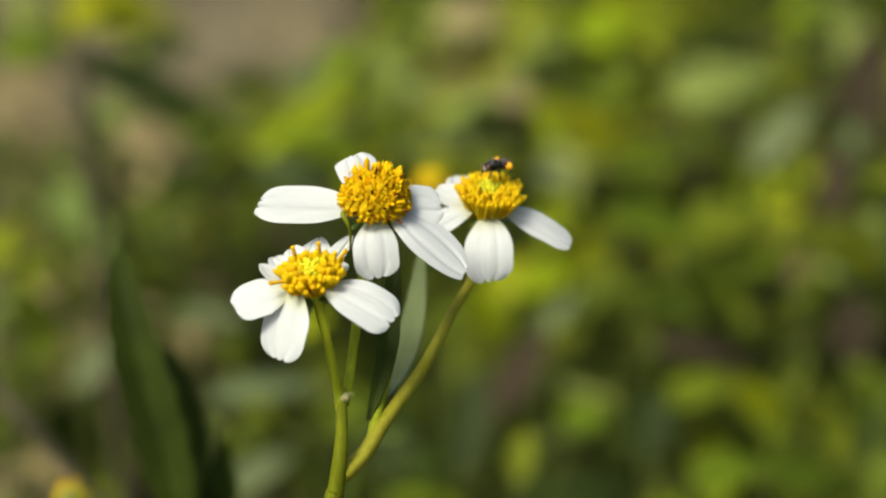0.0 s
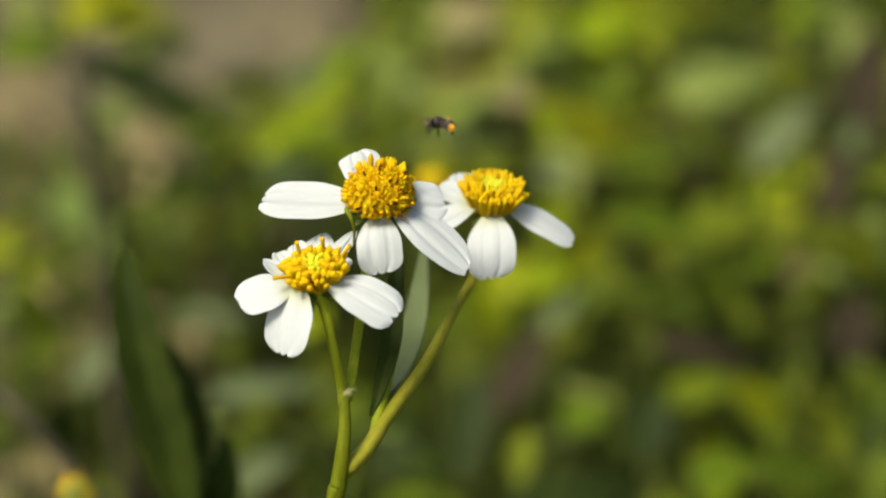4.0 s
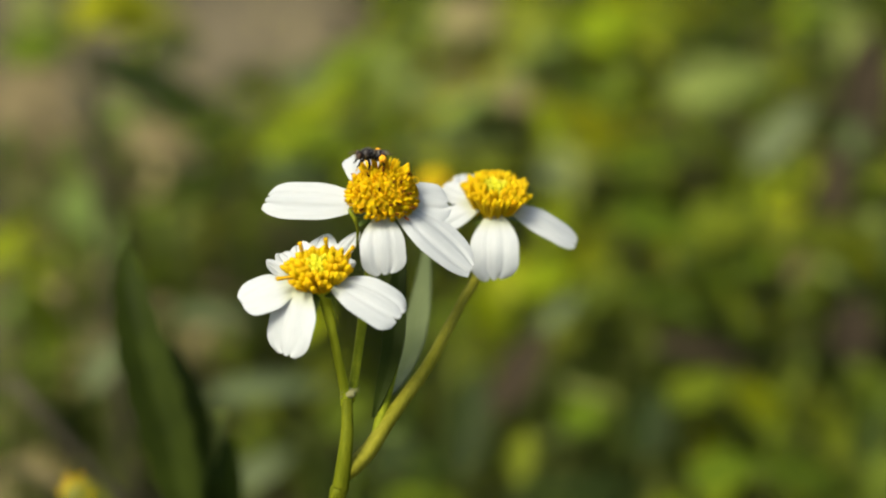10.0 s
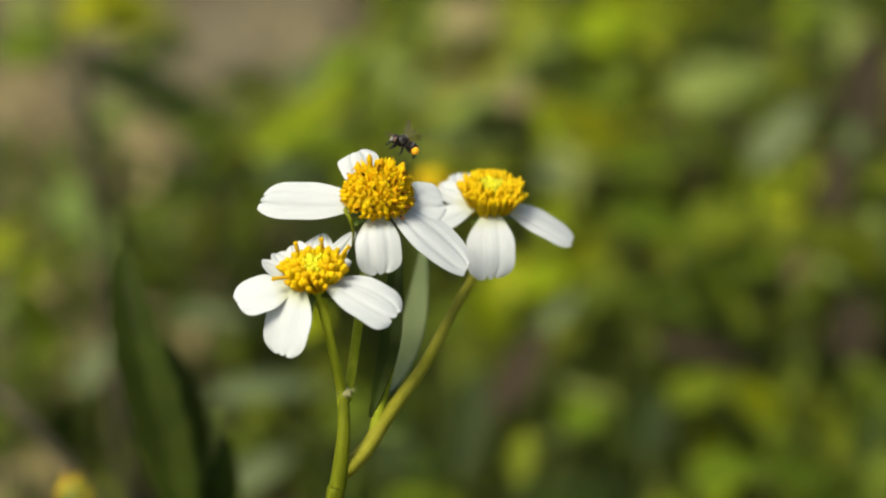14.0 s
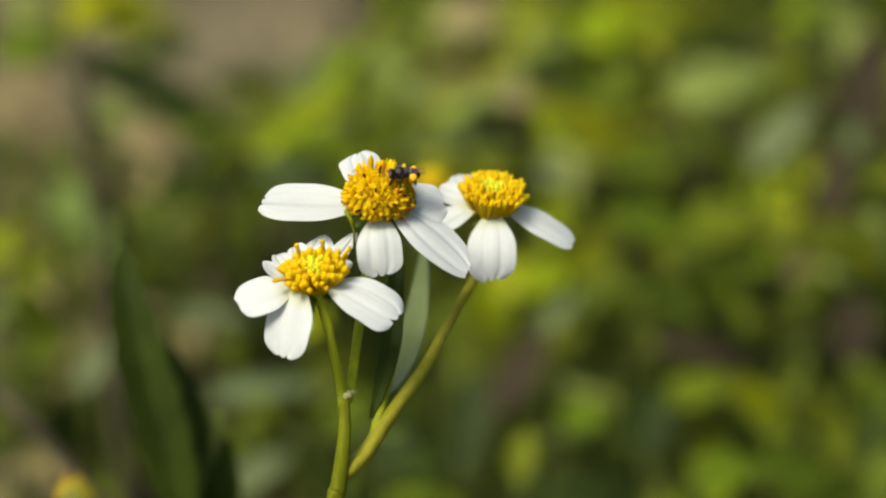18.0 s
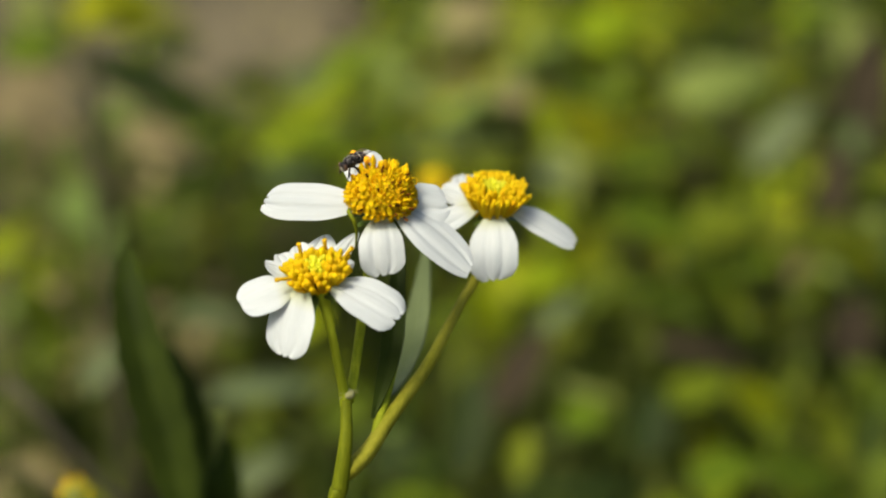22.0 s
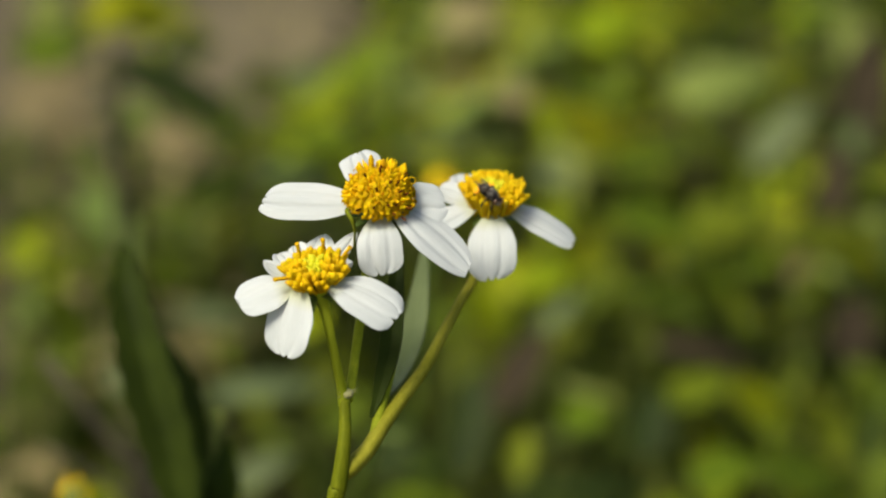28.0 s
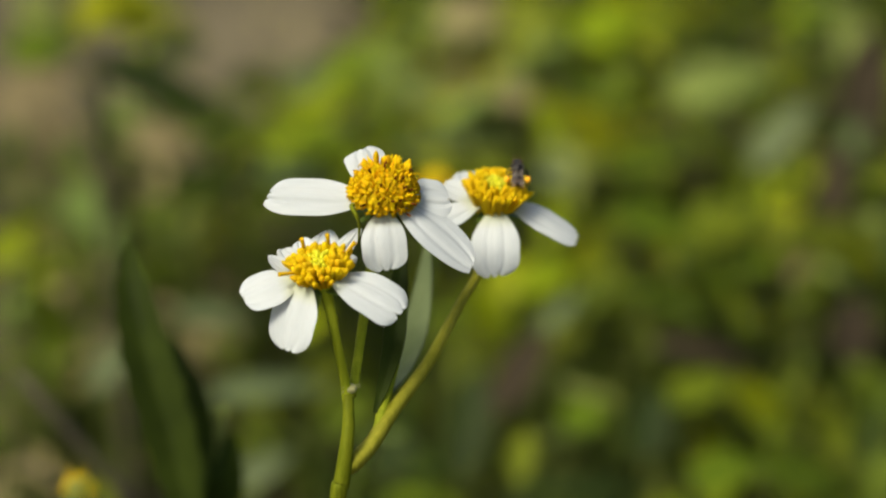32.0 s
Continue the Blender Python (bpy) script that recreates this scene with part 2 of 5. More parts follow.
# ---- leaves and weeds ----
def leaf_mesh(name, mat, wide=0.5, bend=0.35, fold=0.25, teeth=9, point=1.5, seed=0):
    """A leaf of unit length along x: pointed, toothed at the rim, folded along the midrib and arched."""
    rnd = random.Random(seed)
    bm = bmesh.new()
    rows = []
    nu, nv = 14, 7
    for i in range(nu):
        s = i / (nu - 1)
        w = wide * 0.5 * (math.sin(math.pi * min(1, s ** 0.75)) ** 0.9) * (1 - 0.35 * s ** point) + 0.012
        w *= 1 + 0.10 * math.sin(teeth * 2 * math.pi * s) * (0.2 < s < 0.95)
        row = []
        for j in range(nv):
            v = 2 * j / (nv - 1) - 1
            y = v * w
            z = -bend * s * s * 0.6 + fold * abs(y) + 0.015 * math.sin(9 * s + 3 * v + seed) + 0.01 * (rnd.random() - 0.5)
            row.append(Vector((s, y, z)))
        rows.append(row)
    sheet(bm, rows, 0.006)
    return mesh_of(name, bm, mat)


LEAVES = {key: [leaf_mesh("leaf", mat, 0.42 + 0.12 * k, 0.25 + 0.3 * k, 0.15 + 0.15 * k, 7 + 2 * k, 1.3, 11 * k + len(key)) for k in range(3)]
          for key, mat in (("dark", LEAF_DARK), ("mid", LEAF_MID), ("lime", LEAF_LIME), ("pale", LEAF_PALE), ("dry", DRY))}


SWAYING = []


def sprig(place, height, kind, length, leaves, spread, seed, sways):
    """A weed shoot: a bent stem that opens at its top into a loose rosette of toothed leaves, each on a thin stalk."""
    rnd = random.Random(seed)
    # dark shoots have shade in their colour and fill gaps between bright ones
    words = {"dark": "shade-toned dark green", "mid": "fresh green", "lime": "sunlit yellow-green", "pale": "dusty pale green", "dry": "withered brown"}[kind]
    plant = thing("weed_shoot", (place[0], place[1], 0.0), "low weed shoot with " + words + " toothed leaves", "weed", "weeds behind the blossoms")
    lean = Vector((rnd.uniform(-.02, .02), rnd.uniform(0.0, .03), 0))
    bm = bmesh.new()
    tube(bm, [lean + Vector((0, 0, -0.015)), lean * 0.8 + Vector((0, 0, height * 0.33)), lean * 0.4 + Vector((0, 0, height * 0.66)), (0, 0, height * 0.96)],
         (0.0014, 0.0011, 0.0008), 6, 4)
    part("stem", bm, WEED_STEM, plant)
    turn = rnd.uniform(0, 6.3)
    for k in range(leaves):
        a = turn + 2.399 * k + rnd.uniform(-.3, .3)
        out = spread * math.sqrt((k + 0.3) / leaves)
        size = length * rnd.uniform(0.75, 1.2)
        at = Vector((math.cos(a) * out, math.sin(a) * out, height + rnd.uniform(-.02, .012)))
        heading = math.degrees(a) + rnd.uniform(-50, 50)
        m = Matrix.Translation(at) @ pose(0, 0, 0, 0, 0, heading) @ pose(0, 0, 0, rnd.gauss(0, 16), rnd.gauss(2, 18), 0) @ \
            Matrix.Translation((-0.35 * size, 0, 0)) @ Matrix.Diagonal((size, size, size, 1))
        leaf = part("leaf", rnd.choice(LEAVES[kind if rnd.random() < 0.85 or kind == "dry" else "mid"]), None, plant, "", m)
        foot = m.translation
        bm = bmesh.new()
        tube(bm, [(0, 0, height * rnd.uniform(0.55, 0.9)), foot * 0.6 + Vector((0, 0, height * 0.36)), foot], (0.0009, 0.0007), 5, 3)
        part("leaf_stalk", bm, WEED_STEM, plant)
    if sways:
        SWAYING.append((plant, height))
    return plant


def build_ground_cover():
    """A mat of small leaves over the soil, thinning out to a bare patch; nobody could count them."""
    rnd = random.Random(5)
    verts, faces, slots = [], [], []
    made = 0
    while made < 34000:
        inner = made < 11000
        if inner:
            x, y = rnd.uniform(-0.55, 0.60), rnd.uniform(0.45, 2.5)
        else:
            # the same weeds go on around, thinning out in loose patches
            x, y = rnd.gauss(0.35, 0.95), rnd.gauss(1.45, 1.1)
            near = abs(x) < 1.0 and 0.1 < y < 2.9
            if (-0.55 < x < 0.60 and 0.45 < y < 2.5) or noise.noise(Vector((x * 1.3, y * 1.3, 2))) < (-0.45 if near else -0.12):
                continue
        edge = 0.07 * noise.noise(Vector((x * 7, y * 7, 1)))
        bare = max(0.0, min(1.0, (y - 1.10) * 6)) * max(0.0, min(1.0, (-0.045 + edge - 0.05 * (y - 1.5) - x) * 22))
        bare *= max(0.0, min(1.0, (x + 1.15 + 3 * edge) * 2.5)) * max(0.0, min(1.0, (3.6 + 4 * edge - y) * 2))
        if rnd.random() < bare * 0.96:
            continue
        if inner and x < -0.05 and rnd.random() < 0.5:
            continue
        made += 1
        tall = 0.035 + 0.035 * noise.noise(Vector((x * 6, y * 6, 9)))
        z = rnd.uniform(0.004, max(0.012, tall) + 0.012)
        size = rnd.uniform(0.012, 0.030) * (1.0 if inner else 1.5)
        m = Matrix.Translation((x, y, z)) @ pose(0, 0, 0, 0, 0, rnd.uniform(0, 360)) @ pose(0, 0, 0, rnd.gauss(0, 22), rnd.gauss(0, 22), 0)
        first = len(verts)
        for s, w in ((0, 0.05), (0.3, 0.24), (0.65, 0.25), (1, 0.02)):
            for v in (-1, 0, 1):
                verts.append(m @ Vector((s * size, v * w * size, (0.1 * abs(v) - 0.25 * s * s) * size)))
        for a in range(3):
            for b in range(2):
                k = first + a * 3 + b
                faces.append((k, k + 3, k + 4, k + 1))
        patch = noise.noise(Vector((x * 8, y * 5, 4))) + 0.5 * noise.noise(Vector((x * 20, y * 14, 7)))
        # lowest leaves and dull patches get the darkest green, as painted shade
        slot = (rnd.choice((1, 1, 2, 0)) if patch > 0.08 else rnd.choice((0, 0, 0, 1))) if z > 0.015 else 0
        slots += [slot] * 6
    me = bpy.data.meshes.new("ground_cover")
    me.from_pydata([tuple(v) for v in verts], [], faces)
    for mat in (COVER_SHADE_DARK, COVER_MID, COVER_LIME):
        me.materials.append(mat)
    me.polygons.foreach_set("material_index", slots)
    me.polygons.foreach_set("use_smooth", [True] * len(me.polygons))
    tagged(new("ground_cover", me), "mat of small green weeds covering the soil", "weeds", kind="stuff")


def build_litter():
    """Fallen straw and dead leaf scraps on the soil."""
    rnd = random.Random(21)
    bm = bmesh.new()
    for k in range(900):
        x, y = rnd.uniform(-0.7, 0.8), rnd.uniform(0.2, 2.3)
        a, size = rnd.uniform(0, 6.3), rnd.uniform(0.008, 0.035)
        wide = size * rnd.choice((0.08, 0.12, 0.35))
        z = 0.006 + rnd.uniform(0, 0.012)
        m = Matrix.Translation((x, y, z)) @ pose(0, 0, 0, rnd.uniform(-25, 25), rnd.uniform(-20, 20), math.degrees(a))
        rows = [[m @ Vector((s * size, v * wide * math.sin(math.pi * (0.1 + 0.8 * s)), 0.15 * size * math.sin(3 * s))) for v in (-.5, 0, .5)] for s in (0, .35, .7, 1)]
        sheet(bm, rows, 0.0006)
    tagged(new("ground_litter", mesh_of("ground_litter", bm, DRY)), "scattered dry straw and dead leaf scraps on soil", "litter", kind="stuff")


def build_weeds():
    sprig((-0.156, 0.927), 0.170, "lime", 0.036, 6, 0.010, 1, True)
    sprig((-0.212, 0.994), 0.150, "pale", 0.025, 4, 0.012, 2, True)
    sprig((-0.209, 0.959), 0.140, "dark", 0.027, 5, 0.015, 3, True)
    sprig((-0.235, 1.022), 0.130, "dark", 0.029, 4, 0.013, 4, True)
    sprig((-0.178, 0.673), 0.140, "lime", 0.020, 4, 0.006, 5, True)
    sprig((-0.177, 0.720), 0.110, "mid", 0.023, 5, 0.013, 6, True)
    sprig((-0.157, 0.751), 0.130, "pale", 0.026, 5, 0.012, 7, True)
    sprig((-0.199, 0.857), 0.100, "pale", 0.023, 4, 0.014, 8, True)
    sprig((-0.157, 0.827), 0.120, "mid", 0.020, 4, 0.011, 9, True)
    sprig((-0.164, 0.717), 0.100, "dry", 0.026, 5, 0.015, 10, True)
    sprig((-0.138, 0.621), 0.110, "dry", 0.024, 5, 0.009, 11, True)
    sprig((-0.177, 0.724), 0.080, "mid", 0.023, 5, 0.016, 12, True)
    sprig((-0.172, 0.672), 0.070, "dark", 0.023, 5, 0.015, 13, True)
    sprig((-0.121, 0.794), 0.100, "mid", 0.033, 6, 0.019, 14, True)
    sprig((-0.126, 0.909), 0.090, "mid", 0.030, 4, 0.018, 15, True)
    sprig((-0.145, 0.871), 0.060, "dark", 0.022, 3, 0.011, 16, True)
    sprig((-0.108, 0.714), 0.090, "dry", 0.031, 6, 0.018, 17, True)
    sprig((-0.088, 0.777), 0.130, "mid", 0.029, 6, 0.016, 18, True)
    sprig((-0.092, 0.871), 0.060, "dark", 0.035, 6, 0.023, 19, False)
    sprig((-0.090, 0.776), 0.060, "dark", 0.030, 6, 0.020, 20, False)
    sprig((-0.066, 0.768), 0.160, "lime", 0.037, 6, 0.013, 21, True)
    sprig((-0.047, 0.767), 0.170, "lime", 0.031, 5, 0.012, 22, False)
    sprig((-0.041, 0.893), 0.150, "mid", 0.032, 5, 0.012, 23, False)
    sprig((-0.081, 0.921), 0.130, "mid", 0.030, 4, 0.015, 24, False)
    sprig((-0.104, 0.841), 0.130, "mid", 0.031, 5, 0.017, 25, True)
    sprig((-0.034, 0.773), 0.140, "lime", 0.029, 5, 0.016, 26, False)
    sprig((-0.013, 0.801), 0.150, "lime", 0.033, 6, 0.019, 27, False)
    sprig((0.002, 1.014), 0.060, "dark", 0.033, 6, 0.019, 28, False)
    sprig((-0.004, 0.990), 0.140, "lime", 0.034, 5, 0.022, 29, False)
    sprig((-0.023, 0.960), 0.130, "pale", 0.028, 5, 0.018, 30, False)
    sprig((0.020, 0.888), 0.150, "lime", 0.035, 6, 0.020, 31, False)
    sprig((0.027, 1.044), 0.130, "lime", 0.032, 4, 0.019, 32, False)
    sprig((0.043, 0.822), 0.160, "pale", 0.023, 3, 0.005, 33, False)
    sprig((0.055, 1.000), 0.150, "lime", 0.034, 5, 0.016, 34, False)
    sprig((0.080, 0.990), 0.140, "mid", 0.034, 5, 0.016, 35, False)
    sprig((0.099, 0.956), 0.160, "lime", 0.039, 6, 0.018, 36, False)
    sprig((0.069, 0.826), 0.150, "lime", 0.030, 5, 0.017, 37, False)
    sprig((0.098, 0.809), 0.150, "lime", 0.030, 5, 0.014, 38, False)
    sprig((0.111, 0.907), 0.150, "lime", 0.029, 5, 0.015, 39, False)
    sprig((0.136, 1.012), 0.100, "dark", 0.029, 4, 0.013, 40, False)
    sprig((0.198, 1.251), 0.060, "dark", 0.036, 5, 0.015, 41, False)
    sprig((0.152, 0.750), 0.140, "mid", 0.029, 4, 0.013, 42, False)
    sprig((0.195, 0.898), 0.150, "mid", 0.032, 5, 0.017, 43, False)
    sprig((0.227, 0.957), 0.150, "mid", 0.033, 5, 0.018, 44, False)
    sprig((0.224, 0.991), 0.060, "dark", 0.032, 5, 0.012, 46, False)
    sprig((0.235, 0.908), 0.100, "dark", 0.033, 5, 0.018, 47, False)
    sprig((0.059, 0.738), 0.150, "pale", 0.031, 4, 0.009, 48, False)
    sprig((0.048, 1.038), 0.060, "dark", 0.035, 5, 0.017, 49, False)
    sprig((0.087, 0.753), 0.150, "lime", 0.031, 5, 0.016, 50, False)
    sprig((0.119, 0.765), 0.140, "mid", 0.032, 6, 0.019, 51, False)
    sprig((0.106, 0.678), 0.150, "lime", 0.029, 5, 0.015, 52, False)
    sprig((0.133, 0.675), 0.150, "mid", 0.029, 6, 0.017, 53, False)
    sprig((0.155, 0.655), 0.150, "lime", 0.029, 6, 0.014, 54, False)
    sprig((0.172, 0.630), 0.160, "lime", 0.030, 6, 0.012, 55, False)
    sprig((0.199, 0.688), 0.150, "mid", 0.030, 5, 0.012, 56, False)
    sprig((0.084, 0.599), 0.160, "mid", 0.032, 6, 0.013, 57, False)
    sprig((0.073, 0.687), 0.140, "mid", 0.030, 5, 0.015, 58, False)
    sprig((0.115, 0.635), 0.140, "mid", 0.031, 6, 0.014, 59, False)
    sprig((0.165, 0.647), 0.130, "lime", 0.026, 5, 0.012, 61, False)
    sprig((0.208, 0.773), 0.060, "dark", 0.027, 5, 0.011, 62, False)
    sprig((0.114, 0.740), 0.070, "dark", 0.034, 5, 0.016, 63, False)
    sprig((0.145, 0.750), 0.060, "dark", 0.033, 6, 0.018, 64, False)
    sprig((0.048, 0.570), 0.160, "mid", 0.033, 6, 0.013, 65, False)
    sprig((0.031, 0.588), 0.140, "mid", 0.027, 5, 0.011, 66, False)
    sprig((0.020, 0.647), 0.130, "mid", 0.029, 5, 0.014, 67, False)
    sprig((0.067, 0.705), 0.080, "dark", 0.028, 4, 0.010, 68, False)
    sprig((0.091, 0.702), 0.070, "dark", 0.036, 7, 0.021, 69, False)
    sprig((0.060, 0.705), 0.060, "dark", 0.030, 6, 0.015, 70, False)
    sprig((0.059, 0.503), 0.140, "pale", 0.021, 4, 0.005, 71, False)
    sprig((0.096, 0.676), 0.060, "dark", 0.031, 5, 0.014, 72, False)
    sprig((0.113, 0.653), 0.060, "dark", 0.030, 6, 0.014, 73, False)
    sprig((0.139, 0.619), 0.090, "dark", 0.031, 6, 0.014, 74, False)
    sprig((0.166, 0.731), 0.060, "dark", 0.034, 6, 0.018, 75, False)
    sprig((0.165, 0.562), 0.120, "mid", 0.029, 5, 0.013, 76, False)
    sprig((0.182, 0.572), 0.120, "mid", 0.029, 5, 0.014, 77, False)
    sprig((0.100, 0.442), 0.150, "lime", 0.029, 8, 0.014, 78, False)
    sprig((0.128, 0.494), 0.120, "mid", 0.029, 6, 0.013, 79, False)
    sprig((0.157, 0.547), 0.100, "dark", 0.031, 6, 0.016, 80, False)
    sprig((0.169, 0.498), 0.120, "mid", 0.029, 5, 0.013, 81, False)
    sprig((0.088, 0.571), 0.080, "dark", 0.032, 6, 0.014, 82, False)
    sprig((0.064, 0.586), 0.070, "dark", 0.030, 6, 0.014, 83, False)
    sprig((0.050, 0.637), 0.060, "dark", 0.026, 4, 0.009, 84, False)
    sprig((0.036, 0.642), 0.060, "dark", 0.021, 4, 0.006, 85, False)
    sprig((0.024, 0.699), 0.060, "dark", 0.027, 5, 0.011, 86, False)
    sprig((0.013, 0.602), 0.080, "dark", 0.026, 4, 0.009, 87, False)
    sprig((0.001, 0.691), 0.050, "dark", 0.031, 6, 0.015, 88, False)
    sprig((-0.006, 0.629), 0.050, "dark", 0.029, 6, 0.015, 89, False)
    sprig((-0.025, 0.709), 0.070, "dark", 0.034, 6, 0.016, 90, False)
    sprig((-0.038, 0.620), 0.100, "mid", 0.019, 3, 0.005, 91, False)
    sprig((-0.047, 0.685), 0.100, "dark", 0.030, 5, 0.015, 92, False)
    sprig((-0.068, 0.685), 0.050, "dark", 0.031, 6, 0.015, 93, False)
    sprig((-0.048, 0.637), 0.060, "dark", 0.032, 6, 0.017, 94, False)
    sprig((-0.025, 0.614), 0.050, "dark", 0.026, 4, 0.014, 95, False)
    sprig((-0.088, 0.665), 0.090, "mid", 0.030, 5, 0.012, 96, False)
    sprig((-0.135, 0.653), 0.060, "dark", 0.027, 5, 0.015, 97, False)
    sprig((-0.176, 0.780), 0.100, "mid", 0.027, 5, 0.016, 98, True)
    sprig((-0.145, 0.741), 0.090, "mid", 0.026, 5, 0.016, 99, True)
    sprig((-0.184, 0.711), 0.100, "pale", 0.026, 5, 0.013, 100, True)
    sprig((-0.184, 0.687), 0.080, "mid", 0.025, 5, 0.013, 101, True)
    sprig((-0.155, 0.670), 0.060, "dark", 0.025, 6, 0.015, 102, True)
    sprig((-0.133, 0.721), 0.070, "dark", 0.029, 5, 0.016, 103, True)
    sprig((-0.128, 0.826), 0.060, "dark", 0.029, 5, 0.016, 104, True)
    sprig((-0.106, 0.833), 0.060, "dark", 0.031, 5, 0.017, 105, False)
    sprig((-0.072, 0.835), 0.050, "dark", 0.034, 5, 0.017, 106, False)
    sprig((-0.081, 0.750), 0.060, "dark", 0.031, 5, 0.015, 107, False)
    sprig((-0.136, 0.814), 0.110, "mid", 0.025, 5, 0.017, 108, True)
    sprig((-0.112, 0.817), 0.100, "mid", 0.028, 5, 0.017, 109, True)
    sprig((-0.181, 0.673), 0.050, "dark", 0.025, 5, 0.015, 110, False)
    sprig((-0.164, 0.656), 0.050, "dark", 0.022, 4, 0.012, 111, False)
    sprig((0.022, 0.826), 0.150, "pale", 0.033, 5, 0.014, 112, False)
    sprig((0.057, 0.888), 0.150, "lime", 0.032, 5, 0.014, 113, False)
    sprig((0.039, 0.957), 0.150, "pale", 0.033, 5, 0.015, 114, False)
    sprig((0.027, 1.001), 0.060, "dark", 0.029, 5, 0.016, 115, False)
    sprig((0.063, 0.688), 0.150, "lime", 0.027, 5, 0.012, 116, False)
    sprig((-0.169, 0.648), 0.060, "dark", 0.027, 5, 0.012, 117, False)
    sprig((-0.169, 0.610), 0.060, "dry", 0.026, 5, 0.012, 118, False)
    sprig((-0.156, 0.691), 0.100, "dry", 0.023, 4, 0.010, 119, True)
    sprig((-0.156, 0.857), 0.100, "dry", 0.026, 4, 0.014, 121, True)
    sprig((-0.175, 0.819), 0.120, "pale", 0.025, 4, 0.011, 122, True)
    sprig((-0.108, 0.709), 0.070, "dry", 0.026, 4, 0.013, 123, False)
    sprig((-0.155, 0.954), 0.090, "dry", 0.028, 4, 0.019, 124, True)
    sprig((-0.116, 0.682), 0.060, "dark", 0.028, 5, 0.013, 125, False)
    sprig((-0.085, 0.800), 0.130, "pale", 0.025, 3, 0.011, 126, False)
    sprig((0.108, 0.780), 0.100, "dry", 0.024, 3, 0.011, 127, False)
    sprig((0.020, 0.978), 0.150, "dry", 0.034, 5, 0.015, 128, False)
    sprig((0.032, 0.944), 0.140, "dry", 0.033, 5, 0.015, 129, False)
    sprig((0.011, 0.882), 0.140, "dry", 0.029, 4, 0.014, 130, False)
    sprig((0.002, 0.939), 0.140, "pale", 0.033, 4, 0.015, 131, False)
    sprig((0.188, 0.648), 0.140, "pale", 0.026, 4, 0.012, 132, False)
    sprig((0.013, 0.629), 0.080, "dark", 0.027, 4, 0.012, 133, False)
    sprig((-0.014, 0.843), 0.150, "pale", 0.031, 4, 0.014, 134, False)
    sprig((-0.038, 1.039), 0.060, "dark", 0.027, 4, 0.011, 135, False)
    sprig((0.008, 0.838), 0.140, "lime", 0.028, 4, 0.014, 136, False)
    sprig((0.095, 0.938), 0.170, "lime", 0.039, 6, 0.018, 137, False)
    sprig((0.238, 1.059), 0.060, "dark", 0.028, 4, 0.012, 139, False)
    sprig((0.073, 0.917), 0.150, "pale", 0.027, 4, 0.012, 140, False)
    sprig((0.118, 0.444), 0.150, "lime", 0.020, 5, 0.010, 141, False)
    sprig((0.119, 0.693), 0.060, "dark", 0.029, 5, 0.015, 142, False)
    sprig((0.183, 0.687), 0.080, "dark", 0.030, 5, 0.015, 143, False)
    sprig((-0.145, 0.656), 0.110, "pale", 0.020, 4, 0.010, 144, True)
    sprig((-0.138, 0.631), 0.100, "pale", 0.019, 4, 0.010, 145, True)
    sprig((-0.165, 0.637), 0.100, "mid", 0.019, 4, 0.010, 146, True)
    sprig((0.226, 0.829), 0.040, "dark", 0.029, 4, 0.011, 147, False)
    sprig((-0.158, 0.659), 0.060, "dark", 0.022, 6, 0.012, 148, True)
    sprig((-0.166, 0.744), 0.100, "mid", 0.014, 4, 0.007, 150, True)
    sprig((-0.215, 0.923), 0.120, "pale", 0.012, 4, 0.011, 151, True)
    sprig((-0.161, 0.765), 0.130, "pale", 0.012, 4, 0.009, 152, True)
    sprig((-0.089, 0.742), 0.110, "pale", 0.012, 6, 0.009, 153, True)
    sprig((-0.169, 0.650), 0.130, "dark", 0.011, 4, 0.008, 154, True)
    sprig((-0.148, 0.859), 0.060, "dark", 0.013, 4, 0.009, 155, True)
    sprig((-0.072, 0.593), 0.110, "mid", 0.011, 5, 0.009, 156, True)
    sprig((-0.179, 0.771), 0.110, "pale", 0.011, 4, 0.010, 157, True)
    sprig((-0.126, 0.858), 0.060, "dark", 0.012, 4, 0.008, 158, True)
    sprig((-0.160, 0.582), 0.140, "mid", 0.010, 4, 0.008, 159, True)
    sprig((-0.108, 0.719), 0.140, "pale", 0.010, 6, 0.008, 160, True)
    sprig((-0.166, 0.792), 0.100, "dry", 0.013, 5, 0.007, 161, True)
    sprig((-0.173, 0.638), 0.130, "pale", 0.011, 4, 0.008, 162, True)
    sprig((-0.142, 0.636), 0.140, "mid", 0.009, 5, 0.007, 163, True)
    sprig((-0.176, 0.733), 0.120, "dry", 0.012, 6, 0.006, 164, True)
    sprig((-0.167, 0.900), 0.120, "pale", 0.014, 5, 0.008, 165, True)
    sprig((-0.140, 0.764), 0.120, "dry", 0.011, 4, 0.007, 166, True)
    sprig((-0.197, 0.794), 0.120, "dry", 0.011, 6, 0.011, 167, True)
    sprig((-0.120, 0.758), 0.110, "pale", 0.011, 6, 0.009, 168, True)
    sprig((0.190, 0.637), 0.160, "pale", 0.014, 4, 0.008, 169, False)
    sprig((0.112, 0.661), 0.150, "pale", 0.014, 6, 0.008, 170, False)
    sprig((0.158, 0.625), 0.160, "dry", 0.012, 3, 0.006, 171, False)
    sprig((0.074, 0.805), 0.140, "pale", 0.019, 4, 0.010, 172, False)
    sprig((0.081, 0.905), 0.140, "mid", 0.019, 3, 0.011, 173, False)
